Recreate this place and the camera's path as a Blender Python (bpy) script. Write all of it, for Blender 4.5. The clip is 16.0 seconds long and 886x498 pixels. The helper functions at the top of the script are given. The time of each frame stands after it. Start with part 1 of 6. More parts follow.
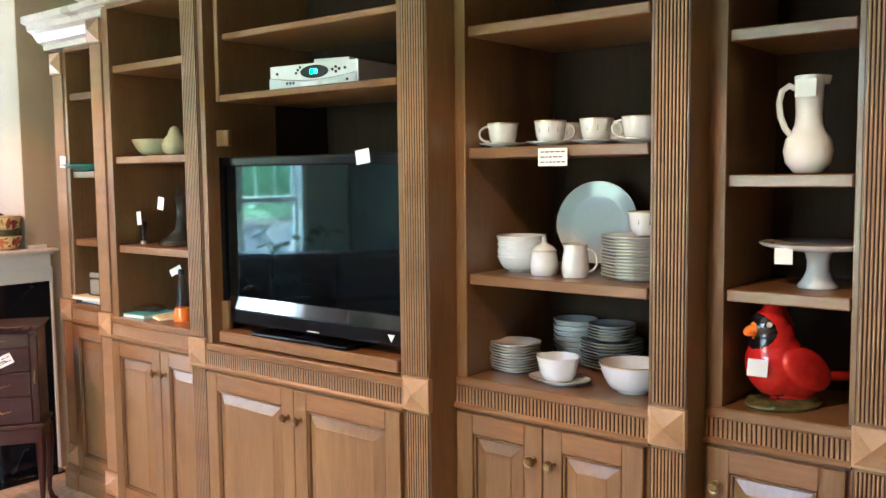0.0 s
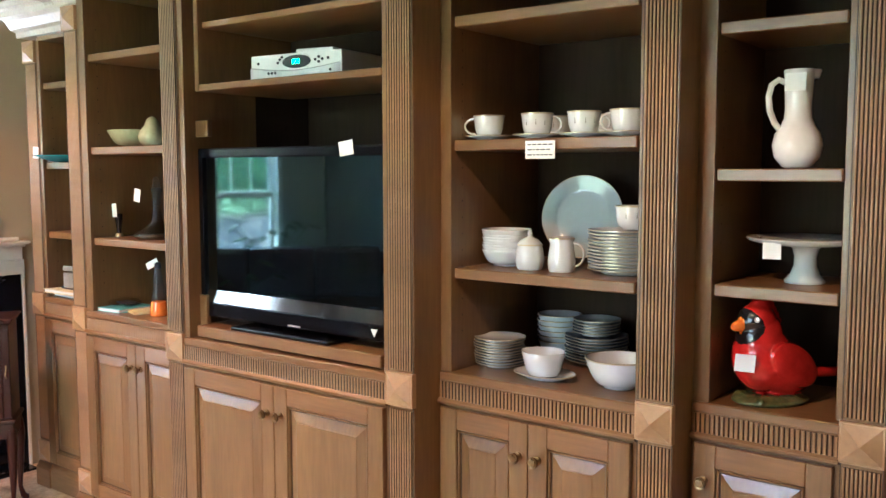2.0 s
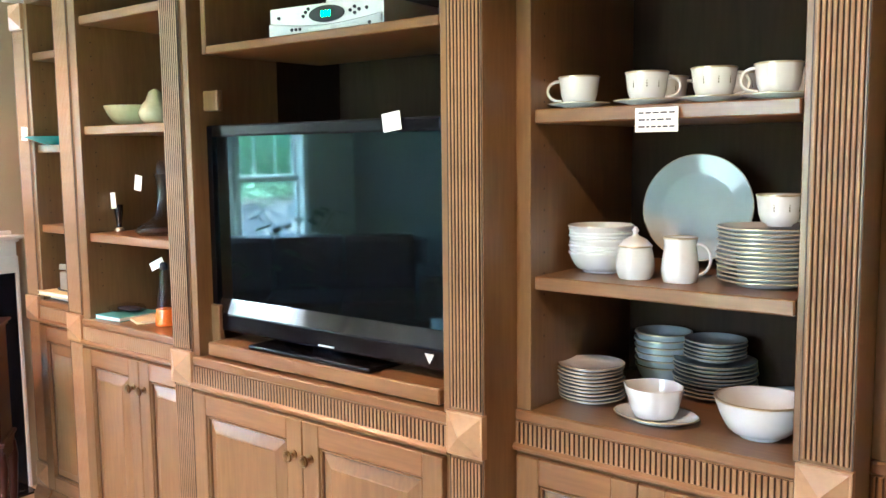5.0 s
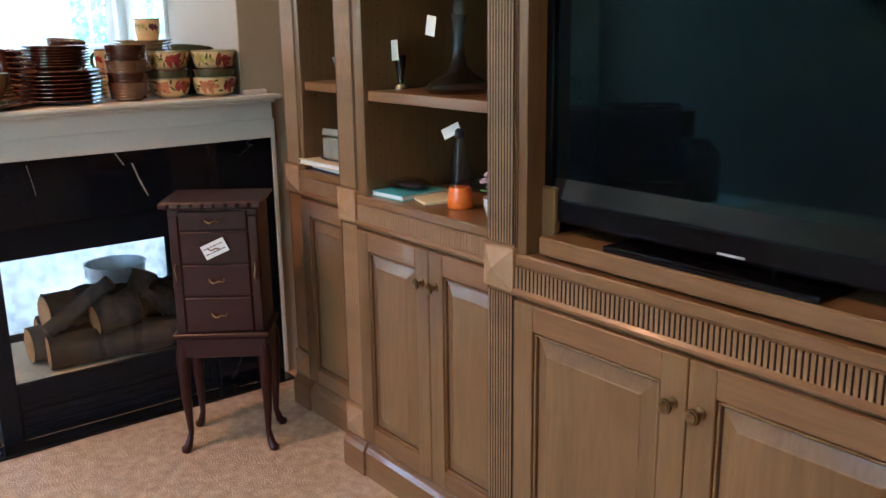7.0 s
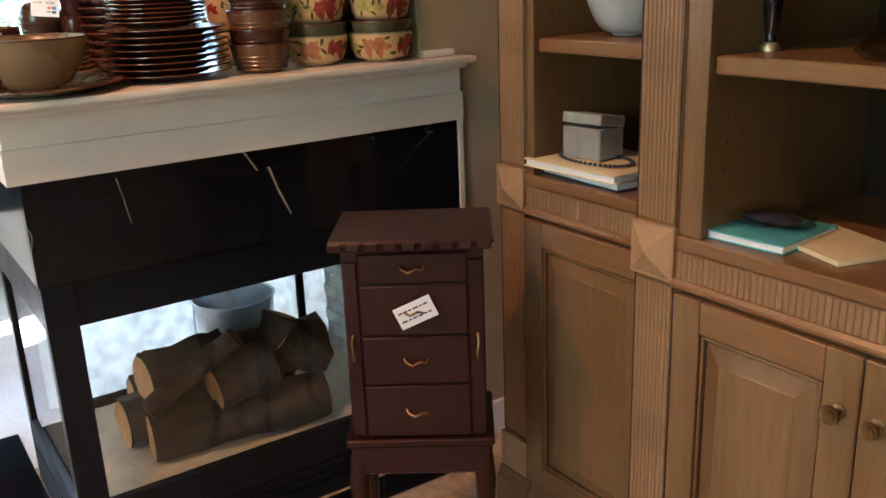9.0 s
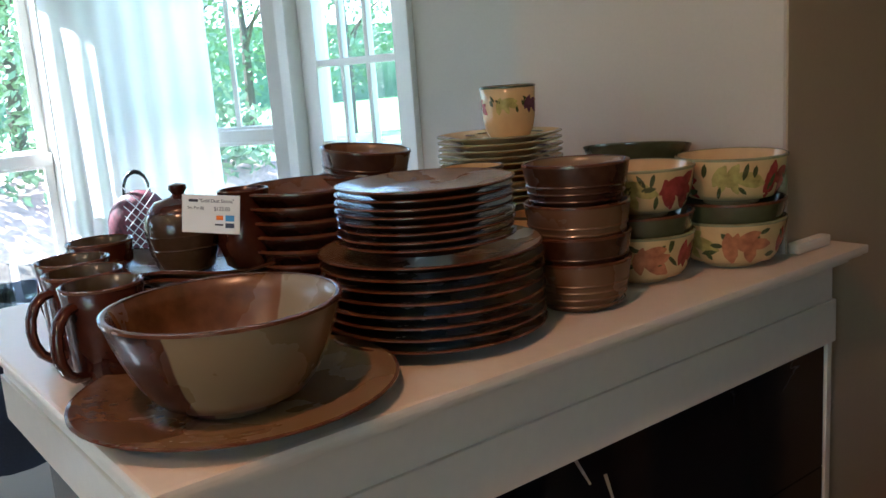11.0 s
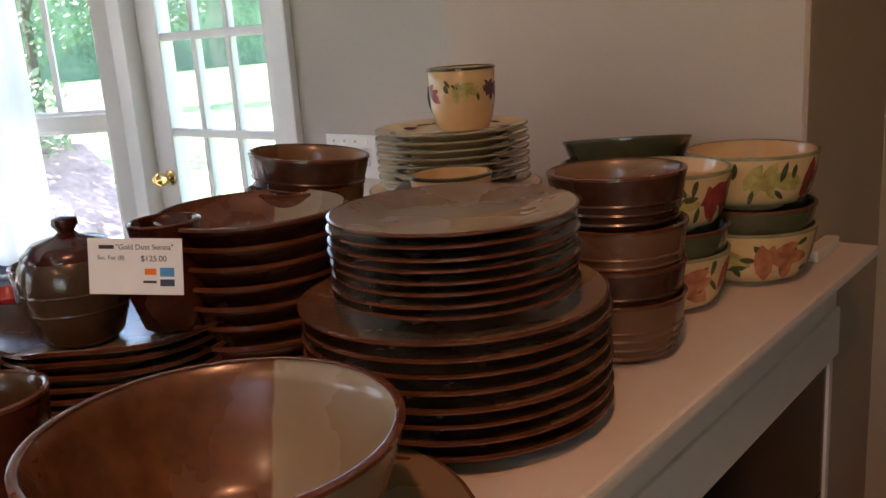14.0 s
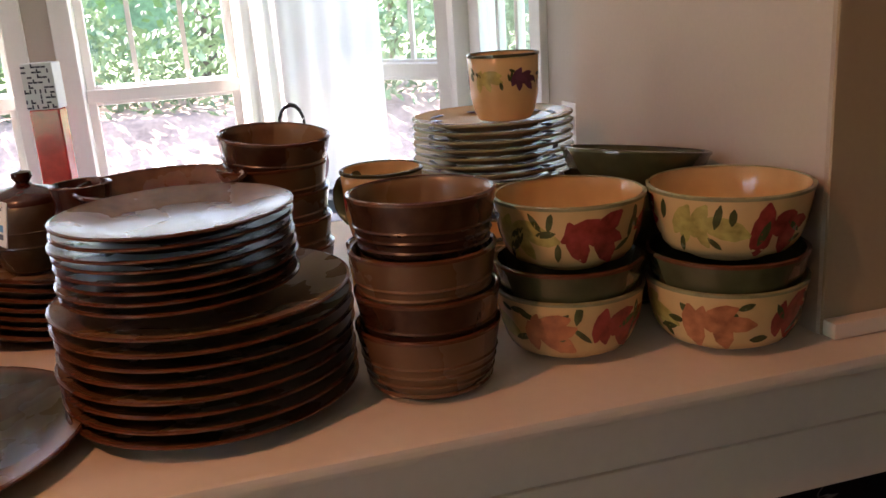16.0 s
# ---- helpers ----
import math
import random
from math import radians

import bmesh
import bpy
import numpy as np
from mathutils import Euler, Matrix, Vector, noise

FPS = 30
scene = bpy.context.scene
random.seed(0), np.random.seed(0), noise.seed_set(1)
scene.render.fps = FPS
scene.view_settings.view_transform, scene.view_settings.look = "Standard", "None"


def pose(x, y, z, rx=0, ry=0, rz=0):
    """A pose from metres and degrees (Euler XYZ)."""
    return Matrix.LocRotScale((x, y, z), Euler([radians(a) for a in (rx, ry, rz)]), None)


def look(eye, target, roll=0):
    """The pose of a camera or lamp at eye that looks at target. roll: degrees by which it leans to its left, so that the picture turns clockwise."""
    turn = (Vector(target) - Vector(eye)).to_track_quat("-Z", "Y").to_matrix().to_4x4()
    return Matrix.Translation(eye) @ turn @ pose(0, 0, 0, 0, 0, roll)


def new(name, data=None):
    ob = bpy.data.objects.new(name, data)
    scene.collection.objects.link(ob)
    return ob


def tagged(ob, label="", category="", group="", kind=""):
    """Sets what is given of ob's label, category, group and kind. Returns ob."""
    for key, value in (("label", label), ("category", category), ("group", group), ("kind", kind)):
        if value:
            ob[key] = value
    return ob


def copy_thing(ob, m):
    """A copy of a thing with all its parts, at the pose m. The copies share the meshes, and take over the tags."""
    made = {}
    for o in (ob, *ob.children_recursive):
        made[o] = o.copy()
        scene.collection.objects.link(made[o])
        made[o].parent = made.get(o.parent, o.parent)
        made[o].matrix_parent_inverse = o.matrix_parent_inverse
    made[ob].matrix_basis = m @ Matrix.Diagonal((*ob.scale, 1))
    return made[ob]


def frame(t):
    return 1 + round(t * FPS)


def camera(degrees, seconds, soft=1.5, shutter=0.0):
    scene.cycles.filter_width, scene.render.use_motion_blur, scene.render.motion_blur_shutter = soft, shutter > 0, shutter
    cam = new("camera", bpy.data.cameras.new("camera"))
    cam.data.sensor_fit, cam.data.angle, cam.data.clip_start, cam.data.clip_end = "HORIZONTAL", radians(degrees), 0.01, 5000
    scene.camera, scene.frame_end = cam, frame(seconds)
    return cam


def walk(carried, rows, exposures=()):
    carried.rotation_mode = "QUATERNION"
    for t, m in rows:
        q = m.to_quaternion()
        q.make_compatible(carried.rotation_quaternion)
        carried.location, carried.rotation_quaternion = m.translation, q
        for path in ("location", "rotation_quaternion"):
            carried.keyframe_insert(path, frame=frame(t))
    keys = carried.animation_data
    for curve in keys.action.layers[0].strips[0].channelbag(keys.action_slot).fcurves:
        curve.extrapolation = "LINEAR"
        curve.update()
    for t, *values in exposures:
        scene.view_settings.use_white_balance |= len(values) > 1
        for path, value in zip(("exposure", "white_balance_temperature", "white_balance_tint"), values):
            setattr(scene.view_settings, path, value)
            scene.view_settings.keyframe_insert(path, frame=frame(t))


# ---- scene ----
cam = camera(53.2, 16.0)
PATH = [
    (0, (1.728, -2.001, 1.591), (0.474, -0.452, 1.421), -0.6),
    (0.5, (1.732, -1.99, 1.581), (0.482, -0.438, 1.418), -0.5),
    (1, (1.731, -2.008, 1.577), (0.498, -0.441, 1.412), -0.3),
    (1.5, (1.725, -2.007, 1.573), (0.503, -0.433, 1.403), -0.2),
    (2, (1.682, -1.993, 1.576), (0.474, -0.409, 1.4), -0.1),
    (2.5, (1.608, -1.927, 1.578), (0.402, -0.341, 1.397), -0.3),
    (3, (1.529, -1.842, 1.575), (0.322, -0.258, 1.388), -0.6),
    (5.3, (1.114, -1.505, 1.571), (-0.159, 0.02, 1.34), -0.6),
    (5.5, (1.047, -1.455, 1.563), (-0.274, 0.026, 1.314), -0.7),
    (6, (0.976, -1.402, 1.547), (-0.506, -0.11, 1.181), -1.3),
    (6.5, (0.678, -1.399, 1.499), (-0.854, -0.196, 1.043), -1.0),
    (7, (0.406, -1.347, 1.478), (-1.122, -0.153, 0.986), -0.8),
    (7.5, (0.068, -1.257, 1.474), (-1.51, -0.154, 0.933), -1.2),
    (8, (-0.284, -1.224, 1.456), (-1.867, -0.144, 0.885), -1.3),
    (8.5, (-0.594, -1.163, 1.431), (-2.173, -0.086, 0.842), -1.3),
    (9, (-0.877, -1.094, 1.444), (-2.455, -0.024, 0.84), -2.2),
    (9.5, (-1.205, -1.118, 1.487), (-2.84, -0.049, 1.058), -3.1),
    (10, (-1.524, -1.091, 1.573), (-3.179, -0.059, 1.131), -3.6),
    (10.2, (-1.64, -1.077, 1.554), (-3.293, -0.035, 1.133), -3.9),
    (12.5, (-2.713, -1.183, 1.603), (-3.84, 0.389, 1.093), -2.7),
    (13, (-2.725, -1.241, 1.62), (-3.707, 0.421, 1.099), -1.7),
    (13.5, (-2.706, -1.274, 1.613), (-3.645, 0.421, 1.118), 0.4),
    (14, (-2.521, -1.031, 1.581), (-3.772, 0.451, 1.092), -4.0),
    (14.5, (-2.246, -0.876, 1.588), (-3.791, 0.273, 1.05), -0.9),
    (15, (-2.112, -0.681, 1.582), (-3.802, 0.233, 1.029), -0.4),
    (15.5, (-2.088, -0.5, 1.624), (-3.861, 0.207, 1.025), -1.3),
    (16, (-2.15, -0.399, 1.6), (-4.005, 0.111, 1.054), -3.8),
]
walk(cam, [(t, look(eye, target, roll)) for t, eye, target, roll in PATH],
     [(0, 5.2, 5400, 12), (3, 5.05, 5350, 12), (5.5, 5.6, 5050, 10), (6.5, 4.65, 4600, 6), (7.1, 4.12, 4930, 6), (8, 3.8, 4850, 3), (8.6, 4.0, 5700, 7), (9.5, 4.15, 5250, 5), (10, 3.85, 4950, 1), (12.5, 2.45, 5800, 15), (13.8, 2.82, 6100, 19), (16, 3.05, 6500, 25)])

# ---- world and light ----
world = bpy.data.worlds.new("world")
scene.world = world
world.use_nodes = True
wn = world.node_tree
sky = wn.nodes.new("ShaderNodeTexSky")
sky.sky_type = "NISHITA"
sky.sun_disc = False
SUN_EL, SUN_ROT = radians(45.6), radians(233.7)
sky.sun_elevation, sky.sun_rotation = SUN_EL, SUN_ROT
wn.nodes["Background"].inputs["Strength"].default_value = 0.15
wn.links.new(sky.outputs[0], wn.nodes["Background"].inputs[0])


def lamp(name, kind, m, energy, color=(1, 1, 1), size=1.0, size_y=None):
    d = bpy.data.lights.new(name, kind)
    d.energy, d.color = energy, color
    if kind == "AREA":
        d.size = size
        if size_y:
            d.shape, d.size_y = "RECTANGLE", size_y
    elif kind == "SUN":
        d.angle = size
    else:
        d.shadow_soft_size = size
    ob = new(name, d)
    ob.matrix_world = m
    return ob


lamp("sun", "SUN", look((0, 0, 10), (0.75, 0.55, 9.05)), 5.0, (1, 0.95, 0.88), radians(0.5))
# daylight through the window openings
DAY = (0.93, 0.97, 1.0)
lamp("skylight_south", "AREA", look((-0.7, -4.42, 1.6), (-0.7, 0, 1.3)), 1.3, DAY, 2.1, 1.9)
WARM = (1.0, 0.56, 0.26)
for lx, ly in ((-2.35, -1.35), (0.6, -1.5), (-2.35, -3.0), (0.6, -3.2)):
    lamp("downlight_lamp", "SPOT", look((lx, ly, 2.83), (lx, ly, 0)), 6.5 if lx < 0 else 4.0, WARM if ly != -1.35 else (1.0, 0.42, 0.18), 0.05).data.spot_size = radians(125)


# ---- materials ----
def mat(name, base, rough=0.5, metal=0.0, var=0.15, scale=6.0, bump=0.0, bscale=60.0, stretch=(1, 1, 1), coat=0.0,
        trans=0.0, spec=None, second=None, rvar=0.1):
    """A procedural surface: two scales of variation in colour, gloss and relief."""
    m = bpy.data.materials.new(name)
    m.use_nodes = True
    t = m.node_tree
    p = t.nodes["Principled BSDF"]
    tc = t.nodes.new("ShaderNodeTexCoord")
    mp = t.nodes.new("ShaderNodeMapping")
    mp.inputs["Scale"].default_value = stretch
    t.links.new(tc.outputs["Object"], mp.inputs[0])
    n1 = t.nodes.new("ShaderNodeTexNoise")
    n1.inputs["Scale"].default_value, n1.inputs["Detail"].default_value = scale, 4
    n2 = t.nodes.new("ShaderNodeTexNoise")
    n2.inputs["Scale"].default_value, n2.inputs["Detail"].default_value = bscale, 3
    for n in (n1, n2):
        t.links.new(mp.outputs[0], n.inputs["Vector"])
    mixv = t.nodes.new("ShaderNodeMath")
    mixv.operation = "MULTIPLY_ADD"
    mixv.inputs[1].default_value = 0.4
    t.links.new(n2.outputs[0], mixv.inputs[0])
    half = t.nodes.new("ShaderNodeMath")
    half.operation = "MULTIPLY"
    half.inputs[1].default_value = 0.6
    t.links.new(n1.outputs[0], half.inputs[0])
    t.links.new(half.outputs[0], mixv.inputs[2])
    r = t.nodes.new("ShaderNodeValToRGB")
    r.color_ramp.elements[0].position, r.color_ramp.elements[1].position = 0.33, 0.67
    lo = [c * (1 - var) for c in base]
    hi = list(second) if second else [min(1, c * (1 + var)) for c in base]
    r.color_ramp.elements[0].color, r.color_ramp.elements[1].color = (*lo, 1), (*hi, 1)
    t.links.new(mixv.outputs[0], r.inputs[0])
    t.links.new(r.outputs[0], p.inputs["Base Color"])
    rr = t.nodes.new("ShaderNodeMapRange")
    rr.inputs["To Min"].default_value, rr.inputs["To Max"].default_value = max(0.02, rough - rvar), min(1, rough + rvar)
    t.links.new(n1.outputs[0], rr.inputs["Value"])
    t.links.new(rr.outputs[0], p.inputs["Roughness"])
    p.inputs["Metallic"].default_value = metal
    p.inputs["Coat Weight"].default_value = coat
    p.inputs["Coat Roughness"].default_value = 0.08
    p.inputs["Transmission Weight"].default_value = trans
    if spec is not None:
        p.inputs["Specular IOR Level"].default_value = spec
    if bump:
        b = t.nodes.new("ShaderNodeBump")
        b.inputs["Strength"].default_value = bump
        b.inputs["Distance"].default_value = 0.002
        t.links.new(n2.outputs[0], b.inputs["Height"])
        t.links.new(b.outputs[0], p.inputs["Normal"])
    return m


WOOD = mat("glazed_wood", (0.162, 0.087, 0.031), 0.34, var=0.18, scale=1.6, bump=0.06, bscale=26, stretch=(4, 4, 0.35), second=(0.219, 0.121, 0.044), coat=0.12)
WOOD_H = mat("glazed_wood_level", (0.180, 0.088, 0.031), 0.32, var=0.18, scale=1.6, bump=0.06, bscale=26, stretch=(0.35, 4, 4), second=(0.240, 0.122, 0.045), coat=0.12)
# Near-black copy of the cabinet wood: the bays' inner shade painted in.
WOOD_SHADE = mat("shaded_cabinet_wood", (0.032, 0.018, 0.009), 0.75, var=0.28, scale=2.0, bump=0.1, bscale=14, stretch=(5, 5, 0.5), spec=0.15)
GLAZE = mat("dark_glaze", (0.034, 0.017, 0.008), 0.5, var=0.3, scale=20)
REED = mat("reeded_wood", (0.270, 0.155, 0.070), 0.40, var=0.22, scale=8, bump=0.08, bscale=40, stretch=(2, 2, 0.6))
BLOCK = mat("rosette_wood", (0.34, 0.20, 0.095), 0.38, var=0.15, scale=9, bump=0.05)
# Pale grey crown: window glare on the moulding is put into the colour.
CROWN = mat("crown_with_glare", (0.48, 0.42, 0.36), 0.3, var=0.15, scale=7, coat=0.3)
BRONZE = mat("aged_bronze", (0.22, 0.15, 0.07), 0.35, metal=0.9, var=0.35, scale=60)
BRASS = mat("polished_brass", (0.80, 0.55, 0.20), 0.18, metal=1.0, var=0.08, scale=30)
WALLP = mat("cream_wall_paint", (0.40, 0.315, 0.205), 0.75, var=0.035, scale=1.5, bump=0.06, bscale=140)
# Unseen walls darkened in colour, so the television mirrors a dim room.
WALLD = mat("darkened_wall_paint", (0.115, 0.095, 0.07), 0.8, var=0.04, scale=1.5, bump=0.06, bscale=140)
WALLG = mat("pale_wall_paint", (0.48, 0.42, 0.34), 0.75, var=0.03, scale=1.5, bump=0.06, bscale=140)
WHITE = mat("white_trim_paint", (0.80, 0.77, 0.71), 0.38, var=0.03, scale=3, bump=0.03, bscale=80)
MANTEL = mat("mantel_paint", (0.72, 0.645, 0.54), 0.36, var=0.04, scale=3, bump=0.03, bscale=60)
CEIL = mat("ceiling_paint", (0.62, 0.60, 0.57), 0.85, var=0.02, scale=2, bump=0.05, bscale=120)
STEEL = mat("black_steel", (0.007, 0.008, 0.010), 0.42, var=0.3, scale=12, bump=0.03, spec=0.25)
PLASTIC = mat("black_plastic", (0.003, 0.003, 0.004), 0.22, var=0.2, scale=10, rvar=0.05, spec=0.2)
SCREENM = mat("screen_glass", (0.002, 0.003, 0.004), 0.035, var=0.1, scale=3, rvar=0.01, spec=1.0)
SCREENM.node_tree.nodes["Principled BSDF"].inputs["Specular Tint"].default_value = (0.45, 0.92, 1.0, 1)
STRIPM = mat("gloss_black_strip", (0.006, 0.007, 0.008), 0.06, var=0.1, scale=3, rvar=0.02, spec=1.2, coat=1.0)
SILVER = mat("silver_plastic", (0.72, 0.73, 0.71), 0.35, metal=0.3, var=0.06, scale=12)
DARKBTN = mat("dark_button", (0.02, 0.02, 0.025), 0.4, var=0.1)
PORC = mat("white_porcelain", (0.66, 0.67, 0.67), 0.12, var=0.03, scale=8, rvar=0.03, coat=0.4)
# Darker copy of PORC: shelf-back shade in the colour; also one grey bowl.
PORCB = mat("grey_and_shaded_porcelain", (0.42, 0.46, 0.46), 0.14, var=0.03, scale=8, rvar=0.03, coat=0.4)
GOLD = mat("gold_line", (0.55, 0.47, 0.32), 0.3, metal=0.7, var=0.1)
CREAMJ = mat("cream_glaze", (0.74, 0.71, 0.68), 0.2, var=0.05, scale=10, coat=0.3)
CELADON = mat("celadon_glaze", (0.38, 0.40, 0.24), 0.2, var=0.12, scale=14, coat=0.4)
REDG = mat("red_glaze", (0.50, 0.014, 0.010), 0.2, var=0.2, scale=22, bump=0.35, bscale=55, coat=0.6)
BLACKG = mat("black_glaze", (0.01, 0.01, 0.012), 0.18, var=0.2, scale=20, coat=0.5)
ORANGE = mat("orange_glaze", (0.85, 0.20, 0.02), 0.25, var=0.1, scale=20, coat=0.3)
GRASSG = mat("green_glaze", (0.05, 0.12, 0.03), 0.35, var=0.6, scale=40, bump=0.5, bscale=90, second=(0.16, 0.14, 0.05))
PAPER = mat("white_card", (0.82, 0.82, 0.80), 0.7, var=0.02, scale=20)
INK = mat("dark_ink", (0.04, 0.04, 0.06), 0.7, var=0.2, scale=90)
CHERRY = mat("cherry_veneer", (0.024, 0.006, 0.005), 0.34, var=0.35, scale=3, bump=0.03, bscale=30, stretch=(1, 1, 3), coat=0.12, spec=0.35, second=(0.034, 0.007, 0.005))
TEAL = mat("teal_glass", (0.05, 0.42, 0.50), 0.12, var=0.1, scale=10, coat=0.5)
NAVY = mat("navy_cloth", (0.012, 0.020, 0.036), 0.85, var=0.3, scale=10, bump=0.3, bscale=200)
FLOORB = mat("book_blue", (0.10, 0.42, 0.45), 0.4, var=0.1)
BOOKY = mat("book_yellow", (0.75, 0.62, 0.36), 0.45, var=0.1)
BOOKN = mat("book_dark", (0.05, 0.06, 0.10), 0.4, var=0.2)
GREYBOX = mat("grey_leather", (0.30, 0.31, 0.27), 0.4, var=0.15, scale=20, bump=0.1)
PINKF = mat("pink_petals", (0.65, 0.28, 0.38), 0.5, var=0.4, scale=70, second=(0.8, 0.7, 0.7))
LEAF = mat("leaf_green", (0.06, 0.13, 0.04), 0.5, var=0.4, scale=30)
ZINC = mat("galvanised_zinc", (0.72, 0.74, 0.76), 0.42, metal=0.9, var=0.2, scale=18, bump=0.05)
BARK = mat("log_bark", (0.035, 0.026, 0.018), 0.9, var=0.6, scale=14, bump=1.0, bscale=60, stretch=(1, 1, 1), second=(0.075, 0.058, 0.040))
LOGEND = mat("cut_log", (0.42, 0.20, 0.07), 0.8, var=0.2, scale=30)
REFR = mat("firebox_floor", (0.52, 0.45, 0.34), 0.85, var=0.2, scale=8, bump=0.4, bscale=50)
BRICKW = mat("whitewashed_brick", (0.62, 0.62, 0.57), 0.8, var=0.2, scale=14, bump=0.7, bscale=40)
MORTAR = mat("mortar", (0.42, 0.42, 0.40), 0.9, var=0.15, scale=30)
FLGREEN = mat("olive_glaze", (0.065, 0.068, 0.030), 0.2, var=0.2, scale=14, coat=0.4)
FLCREAM = mat("ivory_glaze", (0.62, 0.42, 0.19), 0.18, var=0.08, scale=9, coat=0.4)
RIMLINE = mat("rim_line", (0.26, 0.25, 0.13), 0.2, var=0.3, scale=40)
P_RED = mat("painted_red", (0.30, 0.045, 0.035), 0.22, var=0.4, scale=70)
P_ORG = mat("painted_orange", (0.42, 0.16, 0.07), 0.22, var=0.4, scale=70)
P_YEL = mat("painted_yellow", (0.40, 0.34, 0.10), 0.22, var=0.4, scale=70)
P_PUR = mat("painted_plum", (0.12, 0.045, 0.08), 0.22, var=0.4, scale=70)
P_LEAF = mat("painted_leaf", (0.07, 0.085, 0.03), 0.25, var=0.4, scale=70)
FOLI = mat("garden_leaves", (0.15, 0.24, 0.12), 0.7, var=0.3, scale=2, second=(0.25, 0.36, 0.20))
BARKT = mat("tree_bark", (0.10, 0.08, 0.06), 0.9, var=0.3, scale=5)
LAWN = mat("lawn", (0.16, 0.27, 0.09), 0.95, var=0.3, scale=0.8, bscale=12)
PATIO = mat("patio_stone", (0.74, 0.74, 0.72), 0.9, var=0.15, scale=1.5)


def glass(name, color=(1, 1, 1), rough=0.0, mix=0.0, hazecol=(0.8, 0.8, 0.75)):
    """Clear pane: lets light straight through, with a gloss by its angle; mix adds a translucent haze."""
    m = bpy.data.materials.new(name)
    m.use_nodes = True
    t = m.node_tree
    t.nodes.remove(t.nodes["Principled BSDF"])
    out = t.nodes["Material Output"]
    tr, gl, lw, pw, fr, mx = (t.nodes.new(n) for n in ("ShaderNodeBsdfTransparent", "ShaderNodeBsdfGlossy", "ShaderNodeLayerWeight", "ShaderNodeMath", "ShaderNodeMath", "ShaderNodeMixShader"))
    tr.inputs[0].default_value = (*color, 1)
    gl.inputs["Roughness"].default_value = rough
    pw.operation, pw.inputs[1].default_value = "POWER", 4.0
    fr.operation, fr.inputs[1].default_value, fr.inputs[2].default_value = "MULTIPLY_ADD", 0.85, 0.035
    lw.inputs["Blend"].default_value = 0.5
    t.links.new(lw.outputs["Facing"], pw.inputs[0])
    t.links.new(pw.outputs[0], fr.inputs[0])
    t.links.new(fr.outputs[0], mx.inputs[0])
    t.links.new(tr.outputs[0], mx.inputs[1])
    t.links.new(gl.outputs[0], mx.inputs[2])
    last = mx
    if mix:
        tl = t.nodes.new("ShaderNodeBsdfTranslucent")
        tl.inputs[0].default_value = (*hazecol, 1)
        nz = t.nodes.new("ShaderNodeTexNoise")
        nz.inputs["Scale"].default_value = 22
        nz.inputs["Detail"].default_value = 6
        rp = t.nodes.new("ShaderNodeMapRange")
        rp.inputs["From Min"].default_value, rp.inputs["From Max"].default_value = 0.35, 0.65
        rp.inputs["To Min"].default_value, rp.inputs["To Max"].default_value = mix * 0.7, min(1, mix * 1.3)
        tcn = t.nodes.new("ShaderNodeTexCoord")
        t.links.new(tcn.outputs["Object"], nz.inputs["Vector"])
        t.links.new(nz.outputs[0], rp.inputs[0])
        m2 = t.nodes.new("ShaderNodeMixShader")
        t.links.new(rp.outputs[0], m2.inputs[0])
        t.links.new(mx.outputs[0], m2.inputs[1])
        t.links.new(tl.outputs[0], m2.inputs[2])
        last = m2
    t.links.new(last.outputs[0], out.inputs[0])
    return m


PANE = glass("window_glass")
FIREGLASS = glass("fire_glass", (0.93, 0.95, 0.94))
HAZED = glass("hazed_fire_glass", (0.97, 0.98, 0.97), mix=0.9, hazecol=(0.95, 0.95, 0.92))
CRYSTAL = glass("thin_glass", (0.80, 0.82, 0.82), rough=0.02)


def carpet_mat():
    m = mat("beige_carpet", (0.42, 0.30, 0.185), 0.95, var=0.28, scale=26, bump=1.0, bscale=150, second=(0.58, 0.43, 0.28))
    m.node_tree.nodes["Bump"].inputs["Distance"].default_value = 0.006
    return m


CARPET = carpet_mat()


